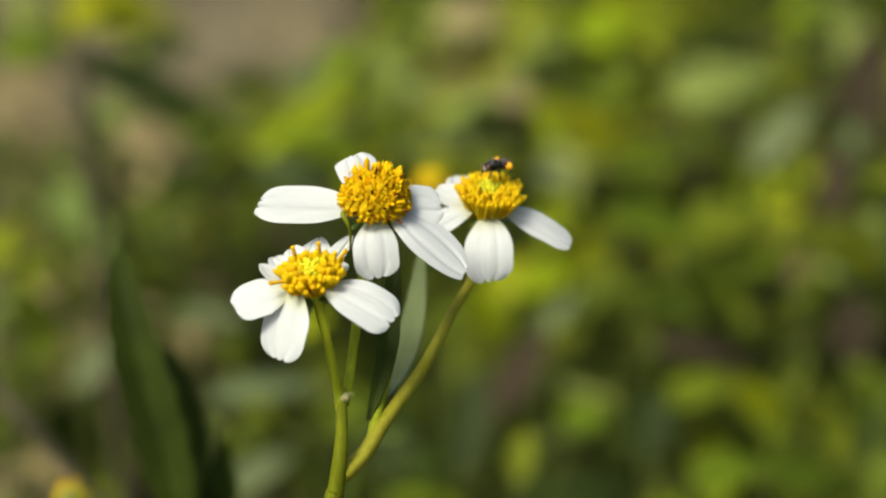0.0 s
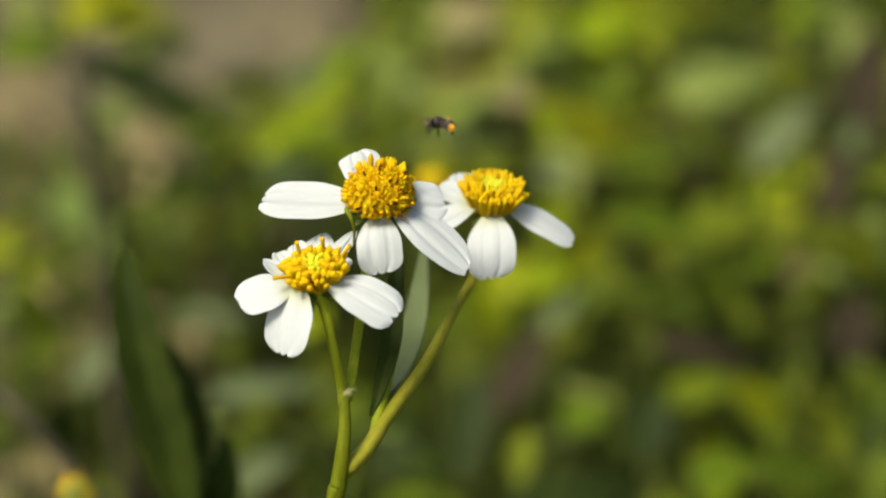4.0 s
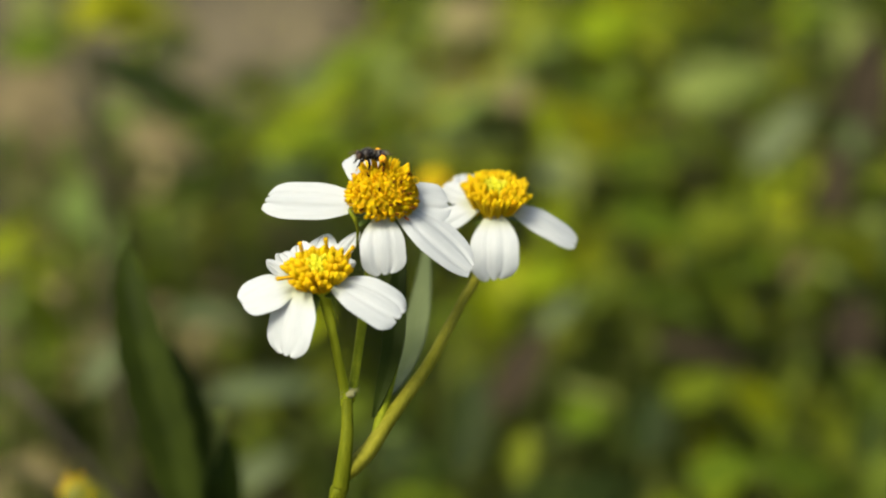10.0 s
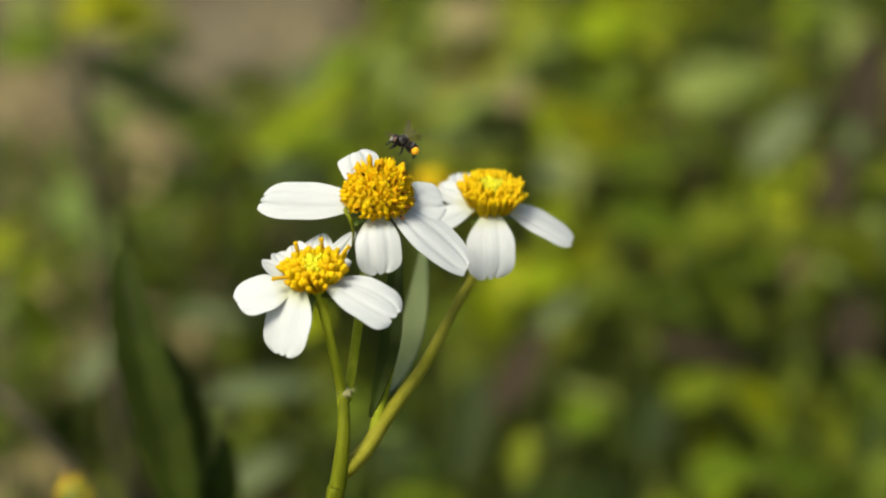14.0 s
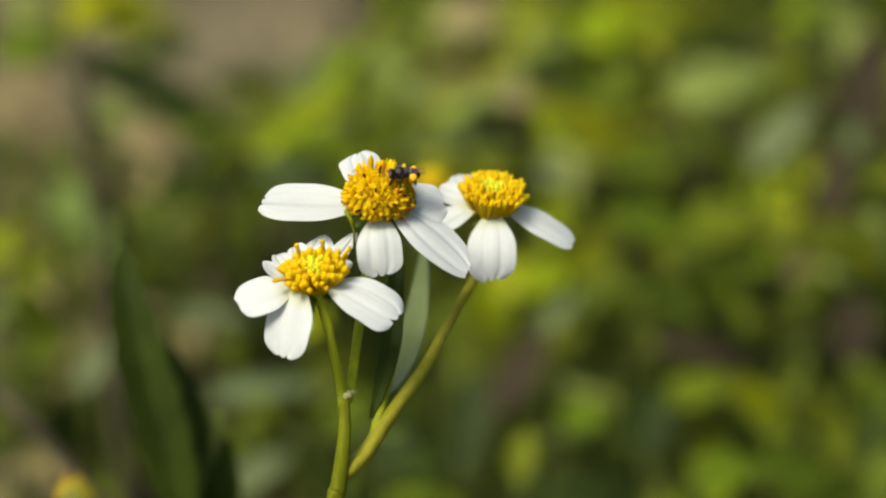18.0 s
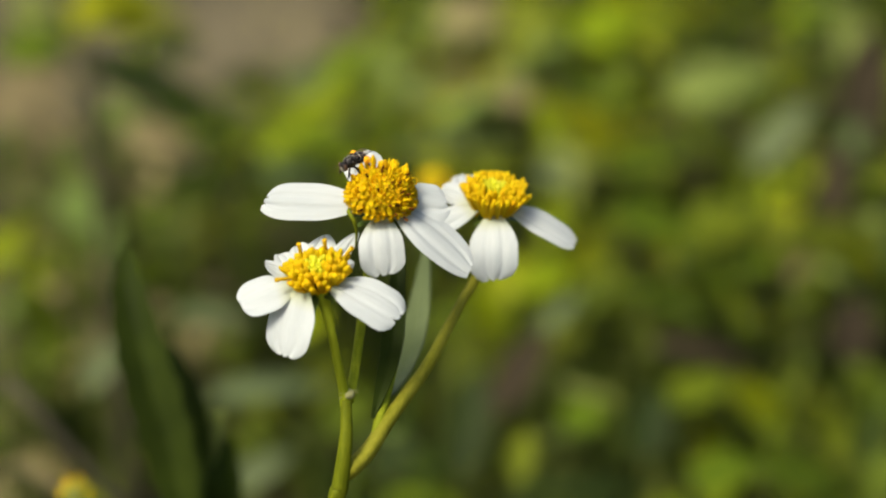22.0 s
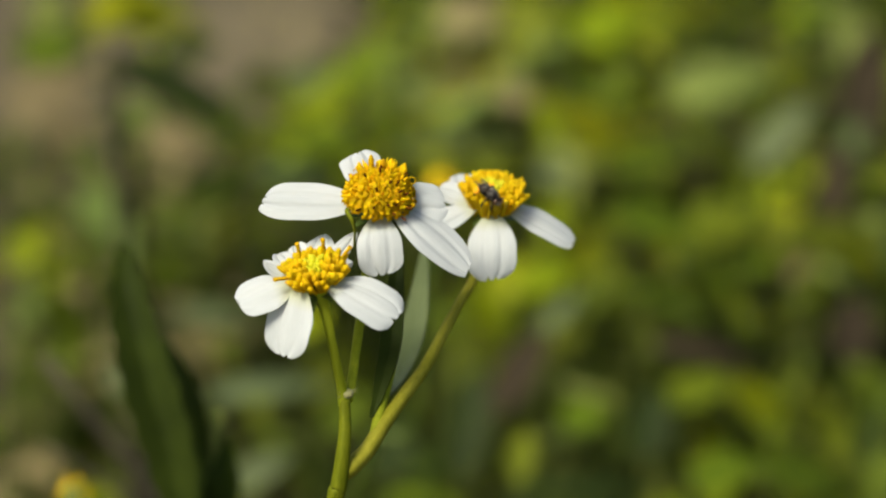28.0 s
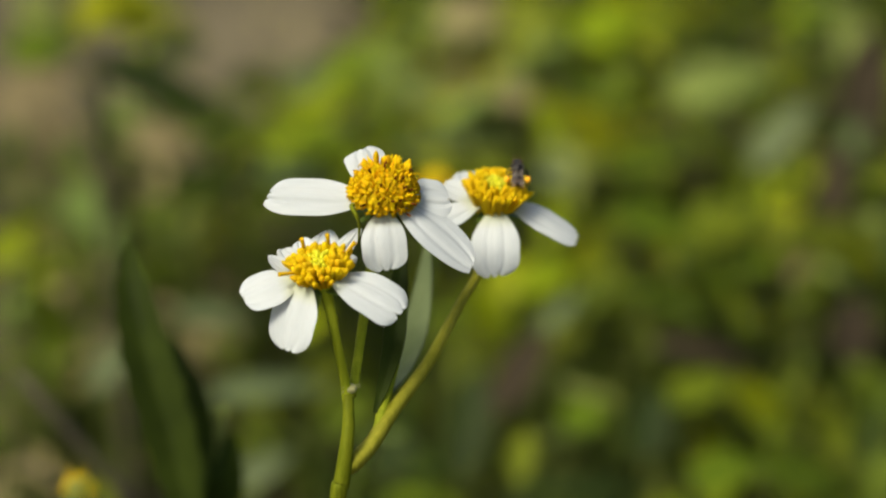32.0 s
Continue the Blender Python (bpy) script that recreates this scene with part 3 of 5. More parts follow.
    sprig((0.142, 0.497), 0.160, "mid", 0.012, 6, 0.006, 174, False)
    sprig((0.117, 0.755), 0.170, "lime", 0.013, 5, 0.009, 175, False)
    sprig((0.157, 0.598), 0.160, "pale", 0.013, 4, 0.008, 176, False)
    sprig((0.084, 0.623), 0.170, "lime", 0.012, 4, 0.006, 177, False)
    sprig((0.106, 0.690), 0.080, "dark", 0.017, 3, 0.008, 178, False)
    sprig((0.181, 0.681), 0.080, "dark", 0.017, 6, 0.009, 179, False)
    sprig((0.051, 0.489), 0.130, "pale", 0.009, 5, 0.006, 180, False)
    sprig((0.082, 0.425), 0.160, "mid", 0.010, 3, 0.006, 181, False)
    sprig((0.157, 0.691), 0.160, "lime", 0.017, 6, 0.010, 182, False)
    sprig((0.010, 1.001), 0.130, "lime", 0.015, 6, 0.010, 183, False)
    sprig((0.132, 0.481), 0.140, "mid", 0.010, 3, 0.007, 184, False)
    sprig((0.085, 0.573), 0.080, "dark", 0.014, 6, 0.007, 185, False)
    sprig((0.083, 0.702), 0.140, "dry", 0.014, 3, 0.007, 186, False)
    sprig((0.085, 0.550), 0.170, "mid", 0.015, 6, 0.006, 187, False)
    sprig((0.176, 0.796), 0.160, "dry", 0.016, 3, 0.008, 188, False)
    sprig((0.134, 1.125), 0.060, "dark", 0.016, 6, 0.010, 189, False)
    sprig((0.060, 0.534), 0.170, "mid", 0.014, 4, 0.005, 190, False)
    sprig((0.182, 0.785), 0.130, "lime", 0.016, 6, 0.007, 191, False)
    sprig((0.145, 0.784), 0.150, "mid", 0.015, 4, 0.008, 192, False)
    sprig((0.200, 0.987), 0.160, "lime", 0.017, 6, 0.011, 193, False)
    sprig((0.106, 0.446), 0.150, "lime", 0.012, 6, 0.006, 194, False)
    sprig((0.064, 0.602), 0.080, "dark", 0.012, 6, 0.006, 195, False)
    sprig((0.176, 0.842), 0.160, "lime", 0.014, 5, 0.010, 196, False)
    sprig((0.048, 0.538), 0.160, "mid", 0.010, 3, 0.008, 197, False)
    sprig((0.192, 0.870), 0.140, "mid", 0.016, 4, 0.010, 198, False)
    sprig((0.008, 0.544), 0.170, "mid", 0.015, 5, 0.006, 199, False)
    sprig((0.097, 0.907), 0.170, "lime", 0.032, 6, 0.015, 200, False)
    sprig((0.114, 0.882), 0.170, "lime", 0.026, 5, 0.011, 201, False)
    sprig((0.222, 0.945), 0.160, "pale", 0.027, 5, 0.012, 202, False)
    sprig((-0.136, 0.873), 0.120, "dry", 0.026, 5, 0.013, 203, True)
    sprig((-0.151, 0.904), 0.120, "dry", 0.021, 4, 0.012, 204, True)
    sprig((-0.012, 0.572), 0.090, "dark", 0.021, 6, 0.011, 205, False)
    sprig((0.002, 0.547), 0.090, "dark", 0.020, 6, 0.011, 206, False)


build_weeds()
build_ground_cover()
build_litter()


def long_leaf(plant, name, points, width, mat, label="", roll=0.0, fold=0.4, teeth=0.0, taper=0.0):
    """A long blade along a smooth line, folded at its midrib."""
    bm = bmesh.new()
    line = smooth_line([Vector(p) - plant.location for p in points], 9)
    rows = []
    for i, c in enumerate(line):
        s = i / (len(line) - 1)
        w = width * MM / 2 * (math.sin(math.pi * (0.06 + 0.94 * s) ** 0.8) ** 0.7 + 0.03) * (1 + teeth * math.sin(s * 50)) * (1 - taper * max(0.0, 1 - s / 0.5))
        d = (line[min(i + 1, len(line) - 1)] - line[max(i - 1, 0)]).normalized()
        side = (Matrix.Rotation(roll, 3, d) @ Vector((-0.1, -0.7, 0.7))).cross(d).normalized()
        back = d.cross(side)
        rows.append([c + side * w * v + back * w * fold * (abs(v) - 0.12 * math.sin(7 * s + v)) for v in (-1, -.8, -.55, -.25, -.05, .05, .25, .55, .8, 1)])
    sheet(bm, rows, 0.0003)
    return part(name, bm, mat, plant, label)


def build_near_leaves():
    foot = Vector((-0.0435, 0.0948, 0.0))
    plant = thing("lance_leaf_weed", foot, "tall weed with long dark green lance-shaped leaves", "weed")
    bm = bmesh.new()
    top = Vector((-0.0420, 0.0975, 0.3150)) - foot
    tube(bm, [(0, 0, -0.01), (0.004, 0.002, 0.12), (0.002, 0, 0.24), top], (0.003, 0.0026, 0.002), 10, 6)
    part("stem", bm, WEED_STEM, plant)
    long_leaf(plant, "leaf", ((-0.0398, 0.0900, 0.3188), (-0.0435, 0.0960, 0.3325), (-0.0480, 0.1030, 0.3458), (-0.0513, 0.1100, 0.3568), (-0.0530, 0.1180, 0.3655)), 9.8, LEAF_DARK,
              "long toothed leaf folded along its midrib", 0.1, 0.55, 0.07)
    long_leaf(plant, "leaf", ((-0.0423, 0.1040, 0.3112), (-0.0399, 0.1070, 0.3233), (-0.0407, 0.1100, 0.3341), (-0.0446, 0.1160, 0.3446)), 9, LEAF_DARK, "", -0.3, 0.3, 0.06)
    long_leaf(plant, "leaf", ((-0.0421, 0.1120, 0.3170), (-0.0393, 0.1120, 0.3232), (-0.0370, 0.1130, 0.3275), (-0.0343, 0.1140, 0.3312)), 7.5, LEAF_PALE, "dusty pale green leaf", 0.0, 0.2, 0.04)
    long_leaf(plant, "leaf", ((-0.0393, 0.1080, 0.3078), (-0.0352, 0.1090, 0.3148), (-0.0344, 0.1110, 0.3200), (-0.0336, 0.1140, 0.3254)), 7.5, LEAF_DARK, "", 0.2, 0.3, 0.06)
    return plant


LANCE_WEED = build_near_leaves()


def big_leaf(points, width, mat, label, sways=False, fold=0.25, roll=0.0):
    """One large leaf on a bent stalk that rises from the soil below it."""
    foot = Vector((points[0][0], points[0][1] + 0.02, 0.0))
    plant = thing("broad_leaf", foot, label, "weed", "large leaves behind the blossoms")
    start = Vector(points[0]) - foot
    bm = bmesh.new()
    tube(bm, [(0, 0, -0.015), (0.004, 0.003, start.z * 0.4), (0.003, -0.006, start.z * 0.75), start], (0.0014, 0.0012, 0.0009), 8, 6)
    part("stem", bm, WEED_STEM, plant)
    long_leaf(plant, "leaf", points, width, mat, "", roll, fold, 0.05)
    if sways:
        SWAYING.append((plant, start.z))


# Sun and shade on these leaves are put into their choice of green.
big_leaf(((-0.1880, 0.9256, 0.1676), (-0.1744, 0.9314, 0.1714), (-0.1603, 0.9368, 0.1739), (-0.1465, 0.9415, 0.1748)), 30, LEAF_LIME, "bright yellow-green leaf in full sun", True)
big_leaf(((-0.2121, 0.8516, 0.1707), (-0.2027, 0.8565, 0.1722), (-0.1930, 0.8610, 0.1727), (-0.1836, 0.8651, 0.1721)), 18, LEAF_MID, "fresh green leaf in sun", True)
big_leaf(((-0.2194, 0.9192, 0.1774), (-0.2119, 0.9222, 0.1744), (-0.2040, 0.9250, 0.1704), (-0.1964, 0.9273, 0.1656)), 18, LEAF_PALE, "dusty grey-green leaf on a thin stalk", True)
big_leaf(((-0.1412, 0.8536, 0.1688), (-0.1329, 0.8590, 0.1715), (-0.1244, 0.8641, 0.1733), (-0.1160, 0.8687, 0.1742)), 16, LEAF_DARK, "dark green leaf with shade in its colour", True)
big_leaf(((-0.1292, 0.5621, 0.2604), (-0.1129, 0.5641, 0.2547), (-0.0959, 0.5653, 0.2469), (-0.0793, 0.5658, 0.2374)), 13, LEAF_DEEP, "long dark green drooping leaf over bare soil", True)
big_leaf(((-0.1270, 0.7633, 0.1771), (-0.1165, 0.7664, 0.1744), (-0.1057, 0.7693, 0.1705), (-0.0951, 0.7715, 0.1656)), 18, LEAF_DARK, "dark green leaf with shade in its colour", True)
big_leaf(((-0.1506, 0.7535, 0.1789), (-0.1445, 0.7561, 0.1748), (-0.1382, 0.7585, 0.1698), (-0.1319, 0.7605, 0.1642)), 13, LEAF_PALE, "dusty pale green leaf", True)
# Two beige leaves added to lighten a soil patch that falls in shade.
big_leaf(((-0.2049, 0.7761, 0.1640), (-0.1943, 0.7829, 0.1701), (-0.1832, 0.7893, 0.1751), (-0.1724, 0.7950, 0.1787)), 29, DRY, "beige leaf added in place of bright bare soil", True)
big_leaf(((-0.1782, 0.7209, 0.1850), (-0.1719, 0.7220, 0.1771), (-0.1654, 0.7226, 0.1678), (-0.1590, 0.7228, 0.1576)), 23, DRY, "beige leaf added in place of bright bare soil", True)
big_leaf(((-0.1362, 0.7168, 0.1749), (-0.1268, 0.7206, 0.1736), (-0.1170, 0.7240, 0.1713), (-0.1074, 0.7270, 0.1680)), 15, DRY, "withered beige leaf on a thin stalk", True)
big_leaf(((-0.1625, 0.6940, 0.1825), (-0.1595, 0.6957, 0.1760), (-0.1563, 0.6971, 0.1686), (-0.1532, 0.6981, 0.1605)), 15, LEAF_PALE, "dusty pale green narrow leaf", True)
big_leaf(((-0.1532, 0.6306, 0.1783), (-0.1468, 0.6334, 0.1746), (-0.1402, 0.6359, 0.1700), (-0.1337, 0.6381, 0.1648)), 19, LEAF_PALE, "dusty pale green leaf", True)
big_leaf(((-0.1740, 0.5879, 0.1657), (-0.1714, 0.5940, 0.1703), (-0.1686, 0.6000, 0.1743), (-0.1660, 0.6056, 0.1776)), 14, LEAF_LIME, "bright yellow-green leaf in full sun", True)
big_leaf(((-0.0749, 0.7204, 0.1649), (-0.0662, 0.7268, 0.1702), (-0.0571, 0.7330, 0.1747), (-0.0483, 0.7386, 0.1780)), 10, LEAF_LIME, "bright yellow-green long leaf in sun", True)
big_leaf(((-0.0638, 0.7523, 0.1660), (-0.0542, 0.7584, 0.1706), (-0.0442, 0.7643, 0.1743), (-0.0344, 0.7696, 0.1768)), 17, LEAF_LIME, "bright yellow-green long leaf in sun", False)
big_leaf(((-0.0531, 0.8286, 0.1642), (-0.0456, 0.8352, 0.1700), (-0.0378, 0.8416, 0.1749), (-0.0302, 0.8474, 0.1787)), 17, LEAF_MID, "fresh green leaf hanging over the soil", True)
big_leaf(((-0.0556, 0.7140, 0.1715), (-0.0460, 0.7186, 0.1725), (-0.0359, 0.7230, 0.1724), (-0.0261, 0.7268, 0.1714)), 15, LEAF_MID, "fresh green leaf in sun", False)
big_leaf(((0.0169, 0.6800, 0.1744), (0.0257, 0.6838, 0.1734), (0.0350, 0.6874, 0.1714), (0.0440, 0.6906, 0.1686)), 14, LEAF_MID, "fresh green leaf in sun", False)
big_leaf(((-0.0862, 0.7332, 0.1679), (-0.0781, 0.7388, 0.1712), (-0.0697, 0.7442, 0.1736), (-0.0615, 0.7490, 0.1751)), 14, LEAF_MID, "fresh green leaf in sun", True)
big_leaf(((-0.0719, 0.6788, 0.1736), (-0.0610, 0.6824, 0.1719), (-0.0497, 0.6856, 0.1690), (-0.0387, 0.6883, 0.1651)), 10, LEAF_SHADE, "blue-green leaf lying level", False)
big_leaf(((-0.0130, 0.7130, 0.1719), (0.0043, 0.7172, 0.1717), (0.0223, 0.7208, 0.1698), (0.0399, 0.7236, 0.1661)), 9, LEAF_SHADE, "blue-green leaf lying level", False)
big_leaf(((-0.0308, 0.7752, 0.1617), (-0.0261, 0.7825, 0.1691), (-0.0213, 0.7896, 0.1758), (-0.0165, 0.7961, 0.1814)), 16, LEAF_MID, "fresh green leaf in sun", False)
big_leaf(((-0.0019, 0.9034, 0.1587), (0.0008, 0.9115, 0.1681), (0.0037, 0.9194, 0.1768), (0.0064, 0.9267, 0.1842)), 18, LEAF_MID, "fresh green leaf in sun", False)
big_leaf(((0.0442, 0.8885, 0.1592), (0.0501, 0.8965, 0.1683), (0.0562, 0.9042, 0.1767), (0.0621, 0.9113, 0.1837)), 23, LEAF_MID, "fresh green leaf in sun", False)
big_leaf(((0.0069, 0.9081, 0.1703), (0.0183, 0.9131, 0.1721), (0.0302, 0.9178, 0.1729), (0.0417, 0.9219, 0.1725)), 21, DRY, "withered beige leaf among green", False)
big_leaf(((-0.0664, 0.8054, 0.1686), (-0.0594, 0.8108, 0.1714), (-0.0520, 0.8160, 0.1733), (-0.0449, 0.8207, 0.1745)), 15, LEAF_SHADE, "blue-green leaf with shade in its colour", False)
big_leaf(((-0.0976, 0.7977, 0.1754), (-0.0901, 0.8013, 0.1736), (-0.0823, 0.8047, 0.1710), (-0.0747, 0.8076, 0.1677)), 12, LEAF_DARK, "dark green leaf with shade in its colour", True)
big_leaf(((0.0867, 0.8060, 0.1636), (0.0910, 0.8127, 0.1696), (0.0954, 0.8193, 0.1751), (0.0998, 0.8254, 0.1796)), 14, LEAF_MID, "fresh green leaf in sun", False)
# The near-black brown leaves are added where only shaded gaps lie.
big_leaf(((0.2067, 0.7857, 0.1457), (0.2101, 0.7975, 0.1642), (0.2136, 0.8089, 0.1815), (0.2170, 0.8191, 0.1964)), 24, GAP_SHADE, "dark brown leaf painted as a shaded gap", False)
big_leaf(((0.1745, 0.6579, 0.1544), (0.1763, 0.6671, 0.1668), (0.1782, 0.6762, 0.1784), (0.1800, 0.6845, 0.1883)), 14, GAP_SHADE, "dark brown leaf painted as a shaded gap", False)
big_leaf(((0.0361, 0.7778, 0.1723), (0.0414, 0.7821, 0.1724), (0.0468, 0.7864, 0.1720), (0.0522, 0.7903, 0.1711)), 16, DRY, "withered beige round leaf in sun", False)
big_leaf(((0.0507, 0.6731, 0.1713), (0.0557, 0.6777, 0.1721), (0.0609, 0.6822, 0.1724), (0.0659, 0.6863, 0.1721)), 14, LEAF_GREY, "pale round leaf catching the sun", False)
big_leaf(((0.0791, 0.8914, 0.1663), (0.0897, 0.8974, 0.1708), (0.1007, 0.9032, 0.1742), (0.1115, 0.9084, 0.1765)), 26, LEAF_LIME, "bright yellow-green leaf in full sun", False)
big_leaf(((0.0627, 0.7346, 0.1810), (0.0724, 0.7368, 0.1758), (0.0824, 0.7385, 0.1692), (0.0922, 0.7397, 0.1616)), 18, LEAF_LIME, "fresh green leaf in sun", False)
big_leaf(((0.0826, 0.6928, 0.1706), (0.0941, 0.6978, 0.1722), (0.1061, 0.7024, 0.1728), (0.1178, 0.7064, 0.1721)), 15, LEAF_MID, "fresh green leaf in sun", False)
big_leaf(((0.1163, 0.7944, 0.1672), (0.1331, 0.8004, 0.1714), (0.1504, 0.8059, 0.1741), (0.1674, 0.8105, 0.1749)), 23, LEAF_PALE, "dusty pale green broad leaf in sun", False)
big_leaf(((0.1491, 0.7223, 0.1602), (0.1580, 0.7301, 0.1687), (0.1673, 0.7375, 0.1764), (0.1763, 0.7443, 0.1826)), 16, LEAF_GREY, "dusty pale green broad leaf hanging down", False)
big_leaf(((0.1881, 0.7170, 0.1660), (0.1907, 0.7230, 0.1703), (0.1935, 0.7290, 0.1742), (0.1961, 0.7346, 0.1774)), 10, LEAF_SHADE, "blue-green leaf with shade in its colour", False)
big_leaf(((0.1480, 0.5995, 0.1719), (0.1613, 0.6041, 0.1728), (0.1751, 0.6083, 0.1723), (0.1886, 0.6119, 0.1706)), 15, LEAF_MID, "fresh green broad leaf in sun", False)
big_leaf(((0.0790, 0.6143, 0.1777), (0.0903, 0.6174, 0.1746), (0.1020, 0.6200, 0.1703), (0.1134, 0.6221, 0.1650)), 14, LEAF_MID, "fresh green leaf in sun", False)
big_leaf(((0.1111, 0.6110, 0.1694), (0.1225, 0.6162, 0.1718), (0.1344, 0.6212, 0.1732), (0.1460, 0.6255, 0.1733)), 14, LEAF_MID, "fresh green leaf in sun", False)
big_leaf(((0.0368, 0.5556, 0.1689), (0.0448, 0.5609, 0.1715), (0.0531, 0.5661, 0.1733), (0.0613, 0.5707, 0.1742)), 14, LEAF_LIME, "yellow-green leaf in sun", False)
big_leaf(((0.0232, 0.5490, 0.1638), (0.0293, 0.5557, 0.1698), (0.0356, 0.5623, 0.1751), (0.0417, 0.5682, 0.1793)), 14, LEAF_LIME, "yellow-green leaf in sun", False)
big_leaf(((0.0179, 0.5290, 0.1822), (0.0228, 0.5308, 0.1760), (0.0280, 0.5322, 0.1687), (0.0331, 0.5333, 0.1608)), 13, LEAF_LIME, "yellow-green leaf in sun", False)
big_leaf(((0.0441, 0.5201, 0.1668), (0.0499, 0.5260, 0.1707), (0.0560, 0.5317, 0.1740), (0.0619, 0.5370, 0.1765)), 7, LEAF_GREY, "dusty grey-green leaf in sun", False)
big_leaf(((0.0149, 0.4266, 0.1573), (0.0170, 0.4351, 0.1677), (0.0193, 0.4434, 0.1773), (0.0214, 0.4510, 0.1856)), 15, LEAF_DEEP, "deep green leaf with shade in its colour", False)
big_leaf(((0.0285, 0.4694, 0.1605), (0.0346, 0.4771, 0.1688), (0.0409, 0.4845, 0.1762), (0.0471, 0.4912, 0.1824)), 14, GAP_SHADE, "dark brown leaf painted as a shaded gap", False)
big_leaf(((0.0773, 0.4270, 0.1637), (0.0789, 0.4337, 0.1696), (0.0806, 0.4403, 0.1750), (0.0823, 0.4464, 0.1796)), 15, LEAF_DEEP, "deep green leaf with shade in its colour", False)
big_leaf(((0.0851, 0.4873, 0.1781), (0.0978, 0.4902, 0.1749), (0.1110, 0.4928, 0.1702), (0.1240, 0.4947, 0.1644)), 9, GAP_SHADE, "dark brown leaf painted as a shaded gap", False)
big_leaf(((0.1596, 0.5056, 0.1634), (0.1609, 0.5124, 0.1695), (0.1623, 0.5190, 0.1751), (0.1636, 0.5252, 0.1798)), 17, GAP_SHADE, "dark brown leaf painted as a shaded gap", False)
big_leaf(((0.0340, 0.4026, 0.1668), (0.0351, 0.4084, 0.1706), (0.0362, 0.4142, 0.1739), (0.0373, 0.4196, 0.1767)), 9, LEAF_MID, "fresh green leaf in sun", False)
big_leaf(((0.0320, 0.3793, 0.1739), (0.0477, 0.3835, 0.1736), (0.0640, 0.3871, 0.1717), (0.0799, 0.3900, 0.1683)), 6, LEAF_DEEP, "deep green leaf with shade in its colour", False)
big_leaf(((-0.0103, 0.4080, 0.1645), (-0.0079, 0.4144, 0.1699), (-0.0053, 0.4208, 0.1748), (-0.0028, 0.4267, 0.1788)), 13, LEAF_DEEP, "deep green leaf with shade in its colour", False)
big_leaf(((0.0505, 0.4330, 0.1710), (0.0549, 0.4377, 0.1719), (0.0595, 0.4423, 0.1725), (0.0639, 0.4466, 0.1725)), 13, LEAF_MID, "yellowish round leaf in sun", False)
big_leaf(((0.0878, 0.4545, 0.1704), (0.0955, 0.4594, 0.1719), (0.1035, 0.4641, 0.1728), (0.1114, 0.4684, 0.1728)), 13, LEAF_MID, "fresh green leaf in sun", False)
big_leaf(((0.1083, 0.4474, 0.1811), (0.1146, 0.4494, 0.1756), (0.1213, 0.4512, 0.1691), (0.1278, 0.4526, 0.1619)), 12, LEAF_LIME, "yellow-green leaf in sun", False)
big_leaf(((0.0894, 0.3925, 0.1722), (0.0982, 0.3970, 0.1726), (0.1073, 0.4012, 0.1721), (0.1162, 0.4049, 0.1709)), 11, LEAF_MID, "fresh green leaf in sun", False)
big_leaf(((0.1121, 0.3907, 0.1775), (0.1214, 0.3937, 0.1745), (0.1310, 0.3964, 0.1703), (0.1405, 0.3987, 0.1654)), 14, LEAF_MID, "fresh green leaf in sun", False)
big_leaf(((0.1510, 0.4209, 0.1647), (0.1529, 0.4273, 0.1699), (0.1548, 0.4336, 0.1747), (0.1567, 0.4394, 0.1786)), 11, LEAF_DARK, "blue-green leaf with shade in its colour", False)
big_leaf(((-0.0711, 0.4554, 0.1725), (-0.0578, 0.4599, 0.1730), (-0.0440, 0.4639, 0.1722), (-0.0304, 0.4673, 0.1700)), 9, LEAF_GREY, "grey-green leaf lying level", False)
big_leaf(((-0.0285, 0.4351, 0.1674), (-0.0246, 0.4408, 0.1708), (-0.0205, 0.4464, 0.1737), (-0.0165, 0.4515, 0.1760)), 14, LEAF_MID, "fresh green leaf behind the stems", False)
big_leaf(((-0.0452, 0.5134, 0.1698), (-0.0418, 0.5184, 0.1715), (-0.0381, 0.5233, 0.1729), (-0.0346, 0.5279, 0.1737)), 9, LEAF_LIME, "small yellow-green leaf in sun", False)
big_leaf(((-0.1202, 0.4741, 0.1661), (-0.1174, 0.4801, 0.1704), (-0.1146, 0.4861, 0.1742), (-0.1118, 0.4916, 0.1773)), 10, LEAF_GREY, "dusty grey-green leaf on a thin stalk", True)
big_leaf(((-0.0903, 0.5208, 0.1750), (-0.0810, 0.5245, 0.1736), (-0.0713, 0.5279, 0.1712), (-0.0619, 0.5308, 0.1678)), 8, LEAF_GREY, "dusty grey-green leaf on a thin stalk", False)
big_leaf(((-0.0604, 0.3912, 0.1688), (-0.0539, 0.3965, 0.1714), (-0.0472, 0.4017, 0.1733), (-0.0405, 0.4064, 0.1744)), 11, LEAF_GREY, "grey-green broad leaf on a thin stalk", False)
big_leaf(((-0.0102, 0.3737, 0.1735), (-0.0032, 0.3778, 0.1730), (0.0041, 0.3817, 0.1717), (0.0112, 0.3851, 0.1697)), 7, LEAF_MID, "fresh green leaf in sun", False)
big_leaf(((-0.0746, 0.4172, 0.1683), (-0.0725, 0.4225, 0.1711), (-0.0703, 0.4279, 0.1734), (-0.0681, 0.4329, 0.1752)), 8, LEAF_PALE, "dusty pale green leaf", False)
big_leaf(((-0.0960, 0.5257, 0.1715), (-0.0882, 0.5304, 0.1723), (-0.0801, 0.5348, 0.1724), (-0.0722, 0.5387, 0.1716)), 15, LEAF_DARK, "dark green leaf with shade in its colour", True)
